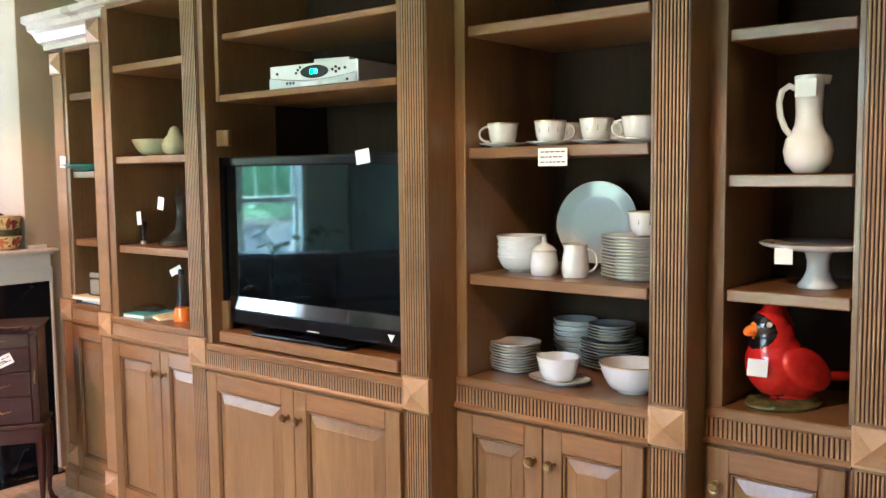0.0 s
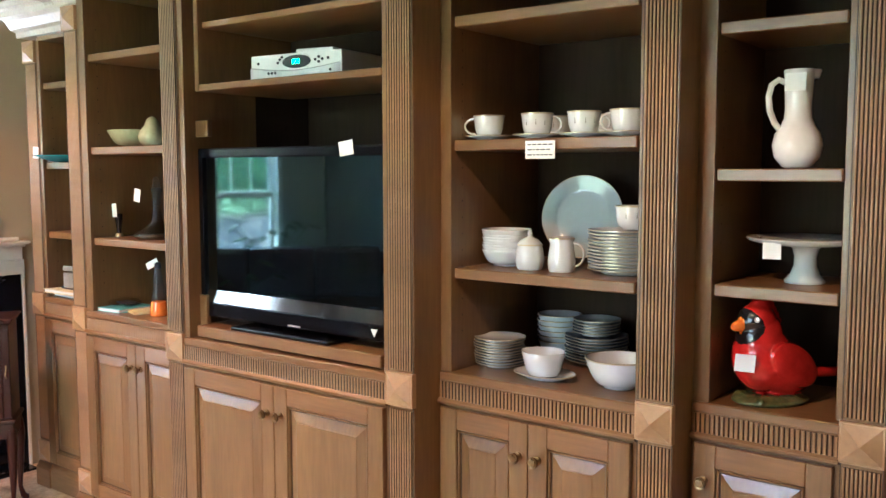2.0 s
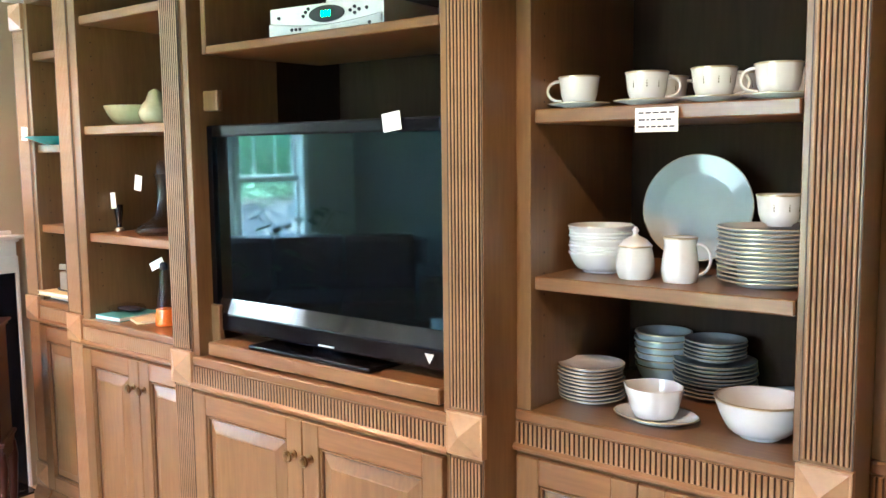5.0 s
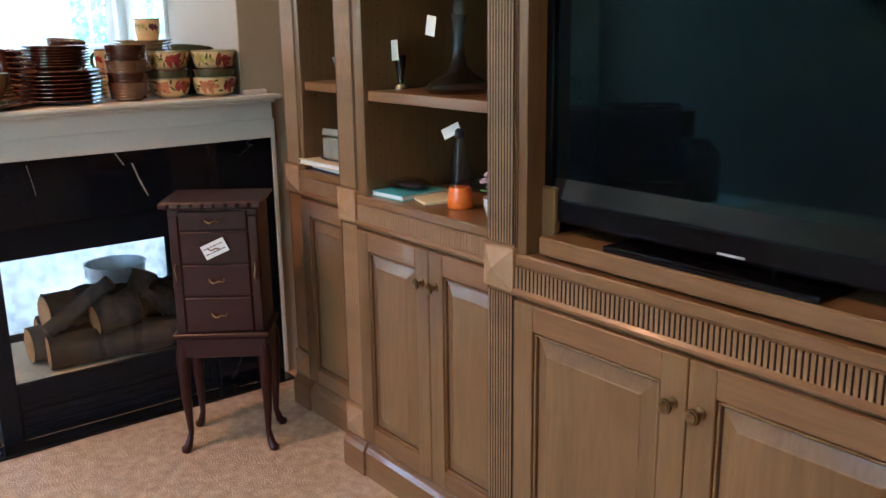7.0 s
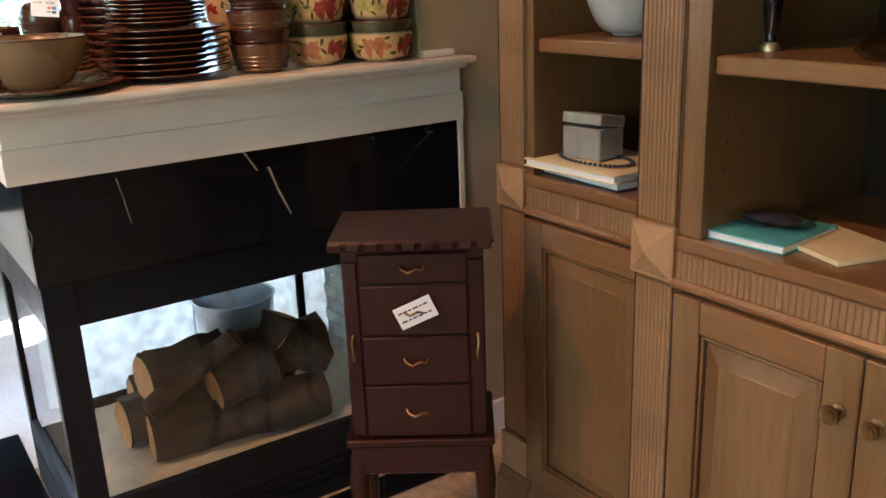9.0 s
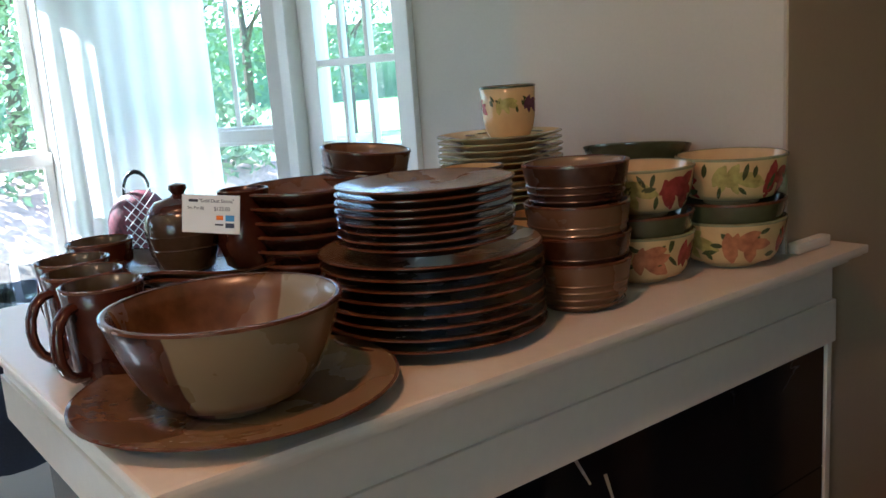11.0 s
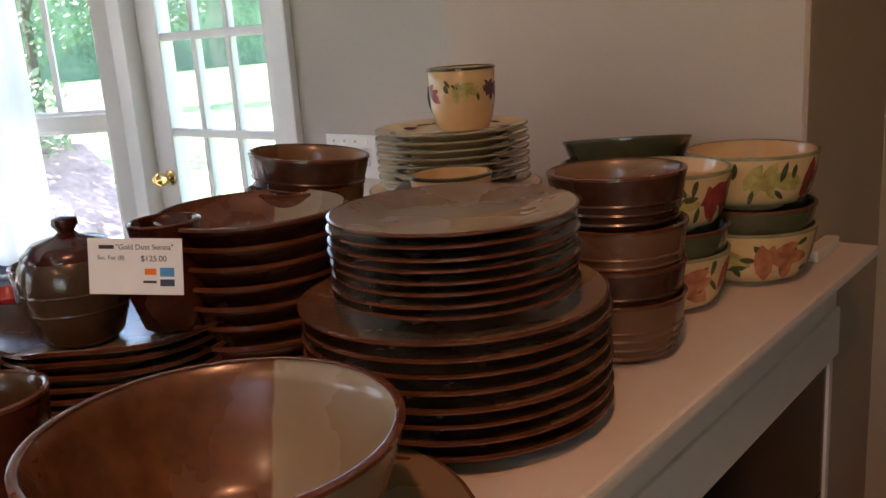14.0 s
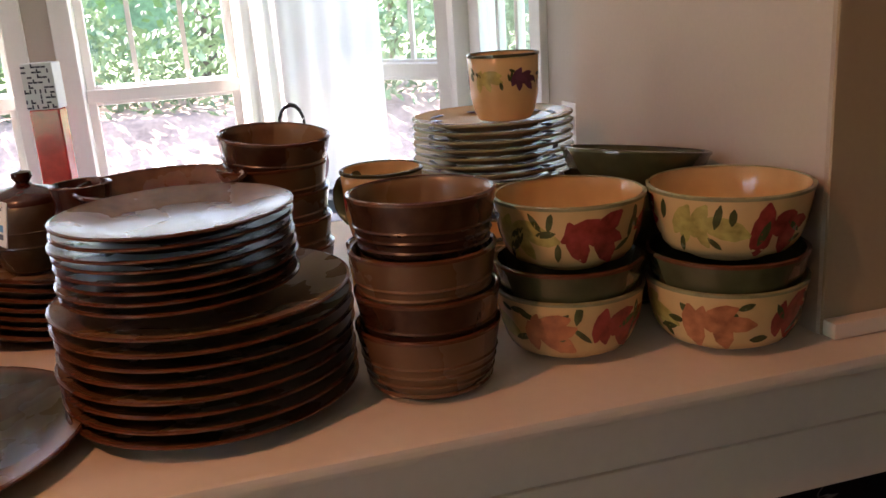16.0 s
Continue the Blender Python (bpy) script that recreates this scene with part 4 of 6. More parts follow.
def bowl(name, r, h, label, material, rim, group, foot=0.5, wall=0.004, cat="bowl", flare=0.5, inner=None):
    t = thing(name, label, cat, group=group)
    out = [(0, 0.004), (r * foot * 0.9, 0.004), (r * foot * 0.93, 0), (r * foot, 0), (r * foot * 1.02, 0.005)]
    for k in range(1, 9):
        s = k / 8
        rr = r * (foot * 1.02 + (1 - foot * 1.02) * (s ** flare))
        out.append((rr, 0.005 + (h - 0.007) * s ** 1.15))
    ins = [(a - wall, b) for a, b in out[:4:-1]]
    if inner is None:
        part("dish", lathe(out + [(r, h - 0.001), (r - wall * 0.5, h)] + ins[1:] + [(r * foot * 0.85, 0.009), (0, 0.008)], 48), material, t, "", 60)
    else:
        part("dish", lathe(out + [(r, h - 0.001), (r - wall * 0.4, h)], 48), material, t, "", 60)
        part("inside", lathe([(r - wall * 0.4, h)] + ins + [(r * foot * 0.85, 0.009), (0, 0.008)], 48), inner, t, "smooth glazed inside", 60)
    part("rim", lathe([(r - wall, h + 0.0002), (r - wall * 0.5, h + 0.0012), (r + 0.0008, h), (r + 0.0008, h - 0.003), (r - 0.001, h - 0.003)], 48), rim, t, "", True)
    return t, out


def handle_pts(r, z0, z1, out, n=9):
    pts = []
    for k in range(n):
        a = math.pi * k / (n - 1)
        pts.append((r - 0.004 + out * math.sin(a) ** 0.8, 0, z1 + (z0 - z1) * (1 - math.cos(a)) / 2))
    return pts


def mug(name, r, h, label, material, group, rim, prof=None, hr=0.0045, out=0.03, inner=None, cat="mug"):
    t = thing(name, label, cat, group=group)
    p = prof or [(0, 0.003), (r * 0.56, 0.003), (r * 0.62, 0), (r * 0.72, 0.0), (r * 0.83, 0.009), (r * 0.90, 0.028), (r * 0.93, h * 0.5), (r * 0.95, h * 0.8), (r, h - 0.002)]
    ins = [(max(0, a - 0.004), b) for a, b in p[:3:-1]] + [(r * 0.6, 0.009), (0, 0.008)]
    part("cup", lathe(p + [(r - 0.002, h)], 40), material, t, "", 60)
    part("inside", lathe([(r - 0.002, h)] + ins, 40), inner or material, t, "", 60)
    part("rim", lathe([(r - 0.004, h), (r - 0.002, h + 0.0012), (r + 0.0006, h), (r + 0.0006, h - 0.003)], 40), rim, t, "", True)
    part("handle", tube(handle_pts(r * 0.93, h * 0.16, h * 0.86, out), hr, 10, flat=1.5), material, t, "", True)
    return t


def pile(maker, n, x, y, z, step, rz=0, jit=0.003, rng=random.Random(3), spin=4, tilt=0):
    first = maker
    for k in range(n):
        m = pose(x + rng.uniform(-jit, jit), y + rng.uniform(-jit, jit), z + k * step, tilt if k == n - 1 else 0, 0, rz + rng.uniform(-spin, spin))
        if k == 0:
            first.matrix_basis = m
        else:
            copy_thing(first, m)


# white dinner service in the second bay
def tea_cup(x, y, z, rz):
    t = mug("teacup", 0.0475, 0.066, "small white porcelain teacup with gold rim, on a saucer", PORC, "white teacups", GOLD,
            [(0, 0.003), (0.020, 0.003), (0.022, 0), (0.026, 0.0), (0.028, 0.004), (0.037, 0.010), (0.042, 0.025), (0.0445, 0.045), (0.0475, 0.065)], 0.0038, 0.032, cat="cup")
    bm = bmesh.new()
    for a in (-0.9, -1.5, -2.2):
        for dz in (0, 0.006, 0.012):
            blob(bm, (0.0438 * math.cos(a), 0.0438 * math.sin(a), 0.034 + dz), (0.0012, 0.0012, 0.003), 1)
    part("painted_sprig", bm, P_LEAF, t)
    t.matrix_basis = pose(x, y, z + 0.0075, 0, 0, rz)
    return t


def saucer(x, y, z, r=0.072):
    t = plate("saucer", r, "white porcelain saucer with gold rim", PORC, GOLD, "white saucers", h=0.013, cat="saucer", wide=0.5)
    t.matrix_basis = pose(x, y, z)
    return t


cz = 1.668
c0, s0 = tea_cup(0.155, 0.24, cz, 212), saucer(0.155, 0.24, cz)
for cx, cy, rz in ((0.325, 0.24, 22), (0.475, 0.245, 30), (0.61, 0.24, 210), (0.30, 0.40, 10), (0.46, 0.42, 100), (0.61, 0.42, 170)):
    copy_thing(c0, pose(cx, cy, cz + 0.0075, 0, 0, rz))
    copy_thing(s0, pose(cx, cy, cz))
card("price_card", 0.400, 0.132, 1.634, 0.095, 0.050, 0, 0, 0, "handwritten white price card on the shelf edge", 3, 5)
z = 1.284
b, _ = bowl("soup_bowl", 0.078, 0.050, "white porcelain soup bowl in a tall stack", PORC, PORC, "stack of white bowls", 0.55)
pile(b, 9, 0.185, 0.30, z, 0.0078)
su = thing("sugar_bowl", "white porcelain sugar bowl with a knobbed lid", "sugar bowl", 0.30, 0.245, z)
part("body", lathe([(0, 0), (0.036, 0), (0.041, 0.01), (0.044, 0.03), (0.040, 0.055), (0.036, 0.072), (0.033, 0.072), (0, 0.068)], 40), PORC, su, "", 60)
part("lid", lathe([(0.037, 0.072), (0.037, 0.076), (0.026, 0.088), (0.008, 0.097), (0.005, 0.102), (0.008, 0.108), (0.004, 0.116), (0, 0.118)], 40), PORC, su, "", 60)
part("rim", lathe([(0.0375, 0.0715), (0.0385, 0.0735), (0.0375, 0.0755)], 40), GOLD, su)
cr = mug("creamer", 0.037, 0.098, "white porcelain creamer with a loop handle", PORC, "", GOLD,
         [(0, 0.003), (0.028, 0.003), (0.030, 0), (0.036, 0.0), (0.039, 0.010), (0.041, 0.028), (0.038, 0.055), (0.034, 0.080), (0.037, 0.097)], 0.0035, 0.034, cat="jug")
cr.matrix_basis = pose(0.405, 0.25, z, 0, 0, 20)
p = plate("dinner_plate", 0.105, "white porcelain plate with gold rim in a stack", PORC, GOLD, "stacks of white plates", h=0.015)
pile(p, 13, 0.575, 0.31, z, 0.0092)
copy_thing(c0, pose(0.60, 0.30, z + 13 * 0.0092 + 0.008, 0, 0, 40))
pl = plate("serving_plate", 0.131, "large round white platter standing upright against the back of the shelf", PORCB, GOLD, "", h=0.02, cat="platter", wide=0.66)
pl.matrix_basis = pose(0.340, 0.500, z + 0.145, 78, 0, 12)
z = DECK + 0.001
p2 = plate("salad_plate", 0.08, "small white porcelain plate in a stack", PORC, GOLD, "stacks of white plates", h=0.013)
pile(p2, 10, 0.158, 0.30, z, 0.0088)
b2, _ = bowl("cereal_bowl", 0.072, 0.055, "white porcelain bowl in a stack, greyed for the shelf-back shade", PORCB, GOLD, "grey bowls", 0.5)
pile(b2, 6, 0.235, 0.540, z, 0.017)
p3 = plate("dessert_plate", 0.10, "white porcelain plate in a stack, greyed for the shelf-back shade", PORCB, GOLD, "stacks of white plates", h=0.015)
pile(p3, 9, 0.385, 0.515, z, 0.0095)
p4 = plate("tea_plate", 0.075, "small white porcelain plate on a stack, greyed for the shelf-back shade", PORCB, GOLD, "stacks of white plates", h=0.013)
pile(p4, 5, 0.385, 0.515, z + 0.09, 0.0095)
sg = plate("gravy_saucer", 0.098, "oval white saucer under the gravy boat", PORC, GOLD, "", h=0.016, cat="saucer")
sg.matrix_basis = pose(0.36, 0.235, z)
sg.scale = (1, 0.72, 1)
gb = thing("gravy_boat", "white porcelain gravy boat with a small spout and painted sprigs", "gravy boat", 0.355, 0.235, z + 0.008)
sq = lambda a: (1 + 0.16 * math.exp(-((a - math.pi) / 0.28) ** 2) + 0.10 * math.exp(-(min(a, 2 * math.pi - a) / 0.3) ** 2))
part("body", lathe([(0, 0.003), (0.036, 0), (0.044, 0.004), (0.053, 0.022), (0.058, 0.046), (0.064, 0.070), (0.062, 0.072), (0.055, 0.046), (0.048, 0.020), (0, 0.010)], 48, squash=sq), PORC, gb, "", 60)
bw, _ = bowl("serving_bowl", 0.096, 0.084, "round white porcelain serving bowl with painted sprigs", PORC, GOLD, "white serving bowls", 0.45)
bw.matrix_basis = pose(0.585, 0.265, z)
bw2 = plate("vegetable_dish", 0.105, "shallow white dish behind the serving bowl, greyed for shade", PORCB, GOLD, "", h=0.03)
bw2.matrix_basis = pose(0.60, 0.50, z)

# narrow bay: jug, cake stand, cardinal
jg = thing("jug", "tall cream ceramic jug with a round belly and a looped handle", "jug", 1.028, 0.345, 1.581, 32)
part("body", lathe([(0, 0.002), (0.028, 0), (0.036, 0.004), (0.055, 0.028), (0.061, 0.058), (0.055, 0.088), (0.042, 0.106), (0.034, 0.125), (0.032, 0.15), (0.034, 0.20), (0.037, 0.245), (0.035, 0.246), (0.030, 0.20), (0.028, 0.15), (0.0, 0.13)], 40,
                   squash=lambda a: 1.0), CREAMJ, jg, "", 60)
bm = lathe([(0.033, 0.225), (0.037, 0.245), (0.035, 0.247), (0.031, 0.226)], 40, squash=lambda a: 1 + 0.5 * math.exp(-(min(a, 2 * math.pi - a) / 0.35) ** 2))
part("spout", bm, CREAMJ, jg, "", 60)
part("handle", tube([(-0.033, 0, 0.215), (-0.05, 0, 0.222), (-0.067, 0, 0.21), (-0.074, 0, 0.18), (-0.07, 0, 0.145), (-0.058, 0, 0.115), (-0.045, 0, 0.098)], 0.008, 10), CREAMJ, jg, "", True)
card("price_tag", 1.030, 0.306, 1.795, 0.05, 0.045, -8, 0, 5, "small white price tag on the neck of the jug")
ck = thing("cake_stand", "white ceramic cake stand on a flared foot", "cake stand", 1.035, 0.43, 1.280)
part("foot", lathe([(0, 0.012), (0.050, 0.0), (0.052, 0.006), (0.038, 0.022), (0.029, 0.045), (0.028, 0.07), (0.034, 0.092), (0.05, 0.1), (0, 0.1)], 40), PORC, ck, "", 60)
part("plate", lathe([(0, 0.1), (0.11, 0.102), (0.145, 0.112), (0.150, 0.118), (0.146, 0.121), (0.11, 0.112), (0, 0.109)], 56), PORC, ck, "", 60)
card("price_tag", 0.990, 0.29, 1.372, 0.044, 0.042, 0, 0, 8, "small white price tag hanging from the cake stand")


def bird():
    """One glazed figure: a crested red bird on a mound of grass, facing -x, its tail along +x."""
    rb = random.Random(8)
    bm = bmesh.new()

    def ell(c, r, ry=0, rz=0, sub=3):
        g = bmesh.ops.create_icosphere(bm, subdivisions=sub, radius=1.0)
        bmesh.ops.transform(bm, matrix=Matrix.Translation(c) @ Euler((0, radians(ry), radians(rz))).to_matrix().to_4x4() @ Matrix.Diagonal((*r, 1)), verts=g["verts"])

    ell((0.012, 0, 0.092), (0.112, 0.076, 0.074), 22)
    ell((-0.030, 0, 0.116), (0.078, 0.073, 0.090))
    ell((-0.040, 0, 0.170), (0.060, 0.058, 0.072), 12)
    ell((-0.050, 0, 0.214), (0.050, 0.048, 0.046))
    for k in range(9):
        q = k / 8
        ell((-0.048 + 0.052 * q, 0, 0.262 - 0.014 * q - 0.048 * q * q), (0.012, 0.014 + 0.008 * q, 0.040 - 0.012 * q), -4 + 42 * q, 0, 2)
    ell((-0.040, 0, 0.243), (0.032, 0.026, 0.034), 20)
    ell((-0.102, 0, 0.204), (0.026, 0.016, 0.015), -14)
    for sy in (-1, 1):
        ell((0.022, sy * 0.062, 0.104), (0.088, 0.022, 0.050), 30, -sy * 6)
    for k in range(3):
        ell((0.170 + 0.010 * k, -0.014 + 0.014 * k, 0.066 - 0.004 * k), (0.125, 0.016, 0.014), 2, -3 + 3 * k)
    for k in range(46):
        a, q = rb.uniform(0, 6.283), rb.uniform(0.2, 1.0)
        ell((0.0 + 0.096 * q * math.cos(a), 0.070 * q * math.sin(a), 0.010 + 0.006 * (1 - q)), (0.016, 0.012, 0.012), rb.uniform(-20, 20), rb.uniform(0, 180), 1)
    ell((0.0, 0, 0.006), (0.108, 0.078, 0.016), 0, 0)
    me = bpy.data.meshes.new("bird_statue")
    bm.to_mesh(me)
    bm.free()
    ob = new("bird_statue", me)
    rm = ob.modifiers.new("remesh", "REMESH")
    rm.mode, rm.voxel_size, rm.use_smooth_shade = "VOXEL", 0.0032, True
    sm = ob.modifiers.new("smooth", "SMOOTH")
    sm.factor, sm.iterations = 0.5, 5
    bpy.context.view_layer.update()
    done = bpy.data.meshes.new_from_object(ob.evaluated_get(bpy.context.evaluated_depsgraph_get()))
    ob.modifiers.clear()
    ob.data = done
    bpy.data.meshes.remove(me)
    done.materials.clear()
    for mm in (REDG, BLACKG, ORANGE, PORC, GRASSG):
        done.materials.append(mm)
    for f in done.polygons:
        x, y, z = f.center
        n = 0
        if ((x + 0.082) / 0.048) ** 2 + (y / 0.052) ** 2 + ((z - 0.200) / 0.047) ** 2 < 1:
            n = 1
        if x < -0.098 and 0.180 < z < 0.228 and abs(y) < 0.018:
            n = 2
        if (x + 0.078) ** 2 + (abs(y) - 0.036) ** 2 + (z - 0.222) ** 2 < 0.007 ** 2:
            n = 3
        if z < 0.022:
            n = 4
        f.material_index = n
        f.use_smooth = True
    tagged(ob, "glossy red crested bird figure with black face on green mound", "statue")
    ob.matrix_basis = pose(0.972, 0.372, DECK + 0.001, 0, 0, 57) @ Matrix.Scale(1.02, 4)


bird()
card("price_tag", 0.945, 0.245, 1.085, 0.05, 0.045, 0, 4, 25, "small white price tag on the red bird figure")

# second bay from the mantel
z = 1.681
bb, _ = bowl("bowl", 0.115, 0.075, "celadon green ceramic bowl", CELADON, CELADON, "", 0.45)
bb.matrix_basis = pose(-1.80, 0.32, z)
gd = thing("gourd", "celadon green ceramic gourd", "vase", -1.625, 0.29, z)
part("body", lathe([(0, 0), (0.035, 0), (0.055, 0.02), (0.06, 0.045), (0.05, 0.07), (0.033, 0.09), (0.030, 0.10), (0.022, 0.118), (0.008, 0.128), (0, 0.13)], 32), CELADON, gd, "", 60)
z = 1.289
dc = thing("decanter", "clear glass duck-shaped decanter on a wide base", "decanter", -1.58, 0.27, z)
part("body", lathe([(0, 0.001), (0.085, 0.0), (0.098, 0.012), (0.085, 0.03), (0.05, 0.048), (0.024, 0.075), (0.017, 0.13), (0.019, 0.19), (0.026, 0.215), (0.023, 0.215), (0.015, 0.19), (0.013, 0.13), (0.02, 0.078), (0.046, 0.052), (0.08, 0.032), (0.09, 0.014), (0.08, 0.006), (0, 0.006)], 40), CRYSTAL, dc, "", 60)
part("stopper", lathe([(0, 0.21), (0.014, 0.212), (0.016, 0.235), (0.01, 0.26), (0, 0.265)], 20), CRYSTAL, dc, "", 60)
card("price_tag", -1.615, 0.2, 1.475, 0.035, 0.055, 0, 10, 10, "small white price tag hanging on the decanter")
vs = thing("bud_glass", "small dark glass with a gilded foot", "glass", -1.835, 0.25, z)
part("stem", lathe([(0, 0), (0.016, 0), (0.016, 0.008), (0.009, 0.014), (0.010, 0.03), (0.016, 0.07), (0.017, 0.10), (0.014, 0.10), (0, 0.03)], 24), BLACKG, vs, "", 60)
part("foot", lathe([(0, 0.0), (0.0175, 0.0), (0.0175, 0.007), (0.010, 0.0145)], 24), GOLD, vs, "", 60)
card("price_tag", -1.835, 0.230, 1.405, 0.03, 0.06, 0, -4, 5, "small white price tag standing in the dark glass")
z = DECK + 0.001
bk = thing("book", "teal and white paperback book lying flat", "book", -1.84, 0.24, z, 4, group="loose books")
part("page_block", box(-0.115, 0.115, -0.085, 0.085, 0.002, 0.014, bev=0), PAPER, bk)
part("cover", boxes([(-0.118, 0.118, -0.088, 0.088, 0.0, 0.002), (-0.118, 0.118, -0.088, 0.088, 0.014, 0.016), (-0.118, 0.118, 0.085, 0.088, 0.002, 0.014)], bev=0), FLOORB, bk, "teal cover")
bk = thing("book", "yellow picture booklet lying open", "book", -1.69, 0.27, z, -18, group="loose books")
part("page_block", box(-0.09, 0.09, -0.07, 0.07, 0, 0.008, bev=0), BOOKY, bk)
bk = thing("bag", "clear crumpled plastic bag on the books", "bag", -1.83, 0.26, z + 0.0165)
bm = bmesh.new()
blob(bm, (0, 0, 0.014), (0.10, 0.065, 0.014), 3, 0.12, random.Random(5))
part("film", bm, CRYSTAL, bk, "", True)
bm = bmesh.new()
blob(bm, (0.02, 0.0, 0.012), (0.06, 0.035, 0.007), 2, 0.2, random.Random(6))
part("contents", bm, INK, bk)
mt = thing("spray_bottle", "clear plastic bottle with an orange base and a folded white tag", "bottle", -1.535, 0.235, z)
part("base", lathe([(0, 0), (0.035, 0), (0.038, 0.006), (0.036, 0.03), (0.031, 0.06), (0, 0.06)], 24), ORANGE, mt, "orange liquid base", 60)
part("body", lathe([(0.0315, 0.0605), (0.026, 0.10), (0.020, 0.15), (0.014, 0.19), (0.012, 0.20), (0, 0.20)], 24), CRYSTAL, mt, "", 60)
part("cap", lathe([(0.0125, 0.2), (0.015, 0.203), (0.013, 0.222), (0.006, 0.228), (0, 0.228)], 20), DARKBTN, mt, "", 60)
card("price_tag", -1.56, 0.225, 1.185, 0.065, 0.03, 0, -25, 15, "folded white price tag on the bottle")
fl = thing("flower_pot", "small white pot with pink flowers and green leaves", "flowers", -1.34, 0.215, z)
part("pot", lathe([(0, 0), (0.035, 0), (0.045, 0.04), (0.047, 0.06), (0.042, 0.06), (0, 0.05)], 24), PORC, fl, "", 60)
bm, bl = bmesh.new(), bmesh.new()
rf = random.Random(2)
for k in range(9):
    a = k * 2.4
    c = (0.026 * math.cos(a) * (k % 3), 0.026 * math.sin(a) * (k % 3), 0.085 + 0.012 * (k % 4))
    for j in range(6):
        blob(bm, (c[0] + 0.011 * math.cos(j), c[1] + 0.011 * math.sin(j), c[2] + 0.003 * (j % 2)), (0.009, 0.009, 0.006), 1, 0.1, rf)
    blob(bl, (c[0] * 1.15, c[1] * 1.15, c[2] - 0.022), (0.018, 0.009, 0.004), 1, 0.2, rf)
part("flower", bm, PINKF, fl, "pink flowers")
part("leaf", bl, LEAF, fl)

# narrow bay beside the mantel
z = DECK + 0.001
xo = -2.355
bk = thing("book", "dark blue book with silver page edges", "book", xo + 0.02, 0.38, z, -3, group="stack of books")
part("page_block", box(-0.13, 0.13, -0.10, 0.10, 0.003, 0.017, bev=0), PAPER, bk)
part("cover", boxes([(-0.133, 0.133, -0.104, 0.104, 0.0, 0.003), (-0.133, 0.133, -0.104, 0.104, 0.017, 0.020)], bev=0.001), BOOKN, bk, "dark cover")
bk = thing("book", "large cream book on the stack", "book", xo + 0.01, 0.365, z + 0.021, 2, group="stack of books")
part("page_block", box(-0.14, 0.14, -0.115, 0.115, 0.003, 0.016, bev=0), PAPER, bk)
part("cover", boxes([(-0.145, 0.145, -0.12, 0.12, 0.0, 0.003), (-0.145, 0.145, -0.12, 0.12, 0.016, 0.019)], bev=0.001), BOOKY, bk, "cream cover")
nk = thing("necklace", "dark bead chain coiled on the books", "necklace", xo + 0.01, 0.34, z + 0.041)
bm = bmesh.new()
for k in range(46):
    a = k * 2 * math.pi / 46
    blob(bm, (0.105 * math.cos(a), 0.055 * math.sin(a), 0.004), (0.0055, 0.0055, 0.004), 1)
part("bead", bm, BOOKN, nk)
gx = thing("box", "small grey leather box with its lid ajar", "box", xo - 0.02, 0.36, z + 0.0405, 8)
part("body", box(-0.06, 0.05, -0.04, 0.05, 0, 0.075, bev=0.003), GREYBOX, gx)
part("lid", box(-0.062, 0.052, -0.042, 0.052, 0.0, 0.025, bev=0.003), GREYBOX, gx, m=pose(0, 0, 0.078, -9, 0, 0))
gw, _ = bowl("bowl", 0.10, 0.085, "pale grey-green ceramic bowl", PORCB, PORCB, "", 0.4)
gw.matrix_basis = pose(xo + 0.03, 0.42, 1.286)
td = thing("dish", "teal glass dish with a folded dark figure", "dish", xo - 0.03, 0.30, 1.621)
part("dish", lathe([(0, 0.002), (0.05, 0), (0.10, 0.02), (0.13, 0.032), (0.125, 0.034), (0.05, 0.006), (0, 0.006)], 36), TEAL, td, "", 60)
card("price_tag", -2.40, 0.185, 1.665, 0.04, 0.055, 0, 4, 8, "small white price tag on the teal dish")

# ---- fireplace and mantel ----
FX, FB, FY0, FY1 = -2.908, -3.57, -0.80, YJ
MZ = 1.215
fp = thing("fireplace", "black marble fireplace with glass on three sides", "fireplace", kind="structure")
part("marble_face", boxes([(FX - 0.02, FX, FY0, 0.348, 0.80, 1.038), (FX - 0.02, FX, 0.05, 0.348, 0.0, 0.80)], bev=0.002), MARBLE, fp, "polished black marble with white veins")
part("marble_end", box(FB + 0.0, FX - 0.021, FY0, FY0 + 0.02, 0.80, 1.04, bev=0.002), MARBLE, fp)
part("marble_back", box(FB - 0.0, FB + 0.02, FY0 + 0.021, YJ - 0.001, 0.72, 1.04, bev=0.002), MARBLE, fp)
bm = bmesh.new()
for pts in (((-0.292, 1.035), (-0.262, 0.985)), ((-0.232, 0.99), (-0.212, 0.93), (-0.182, 0.86)), ((-0.60, 1.02), (-0.59, 0.97), (-0.58, 0.91))):
    w = 0.0035 if pts[0][0] > -0.3 else 0.0012
    for (a, b), (c, d) in zip(pts, pts[1:]):
        bm.faces.new([bm.verts.new(q) for q in ((FX + 0.0006, a - w, b), (FX + 0.0006, a + w, b), (FX + 0.0006, c + w * 0.6, d), (FX + 0.0006, c - w * 0.6, d))])
part("vein", bm, VEIN, fp, "white vein in the marble")
W0, W1, WZ0, WZ1 = -0.725, 0.02, 0.215, 0.685
G = 0.025
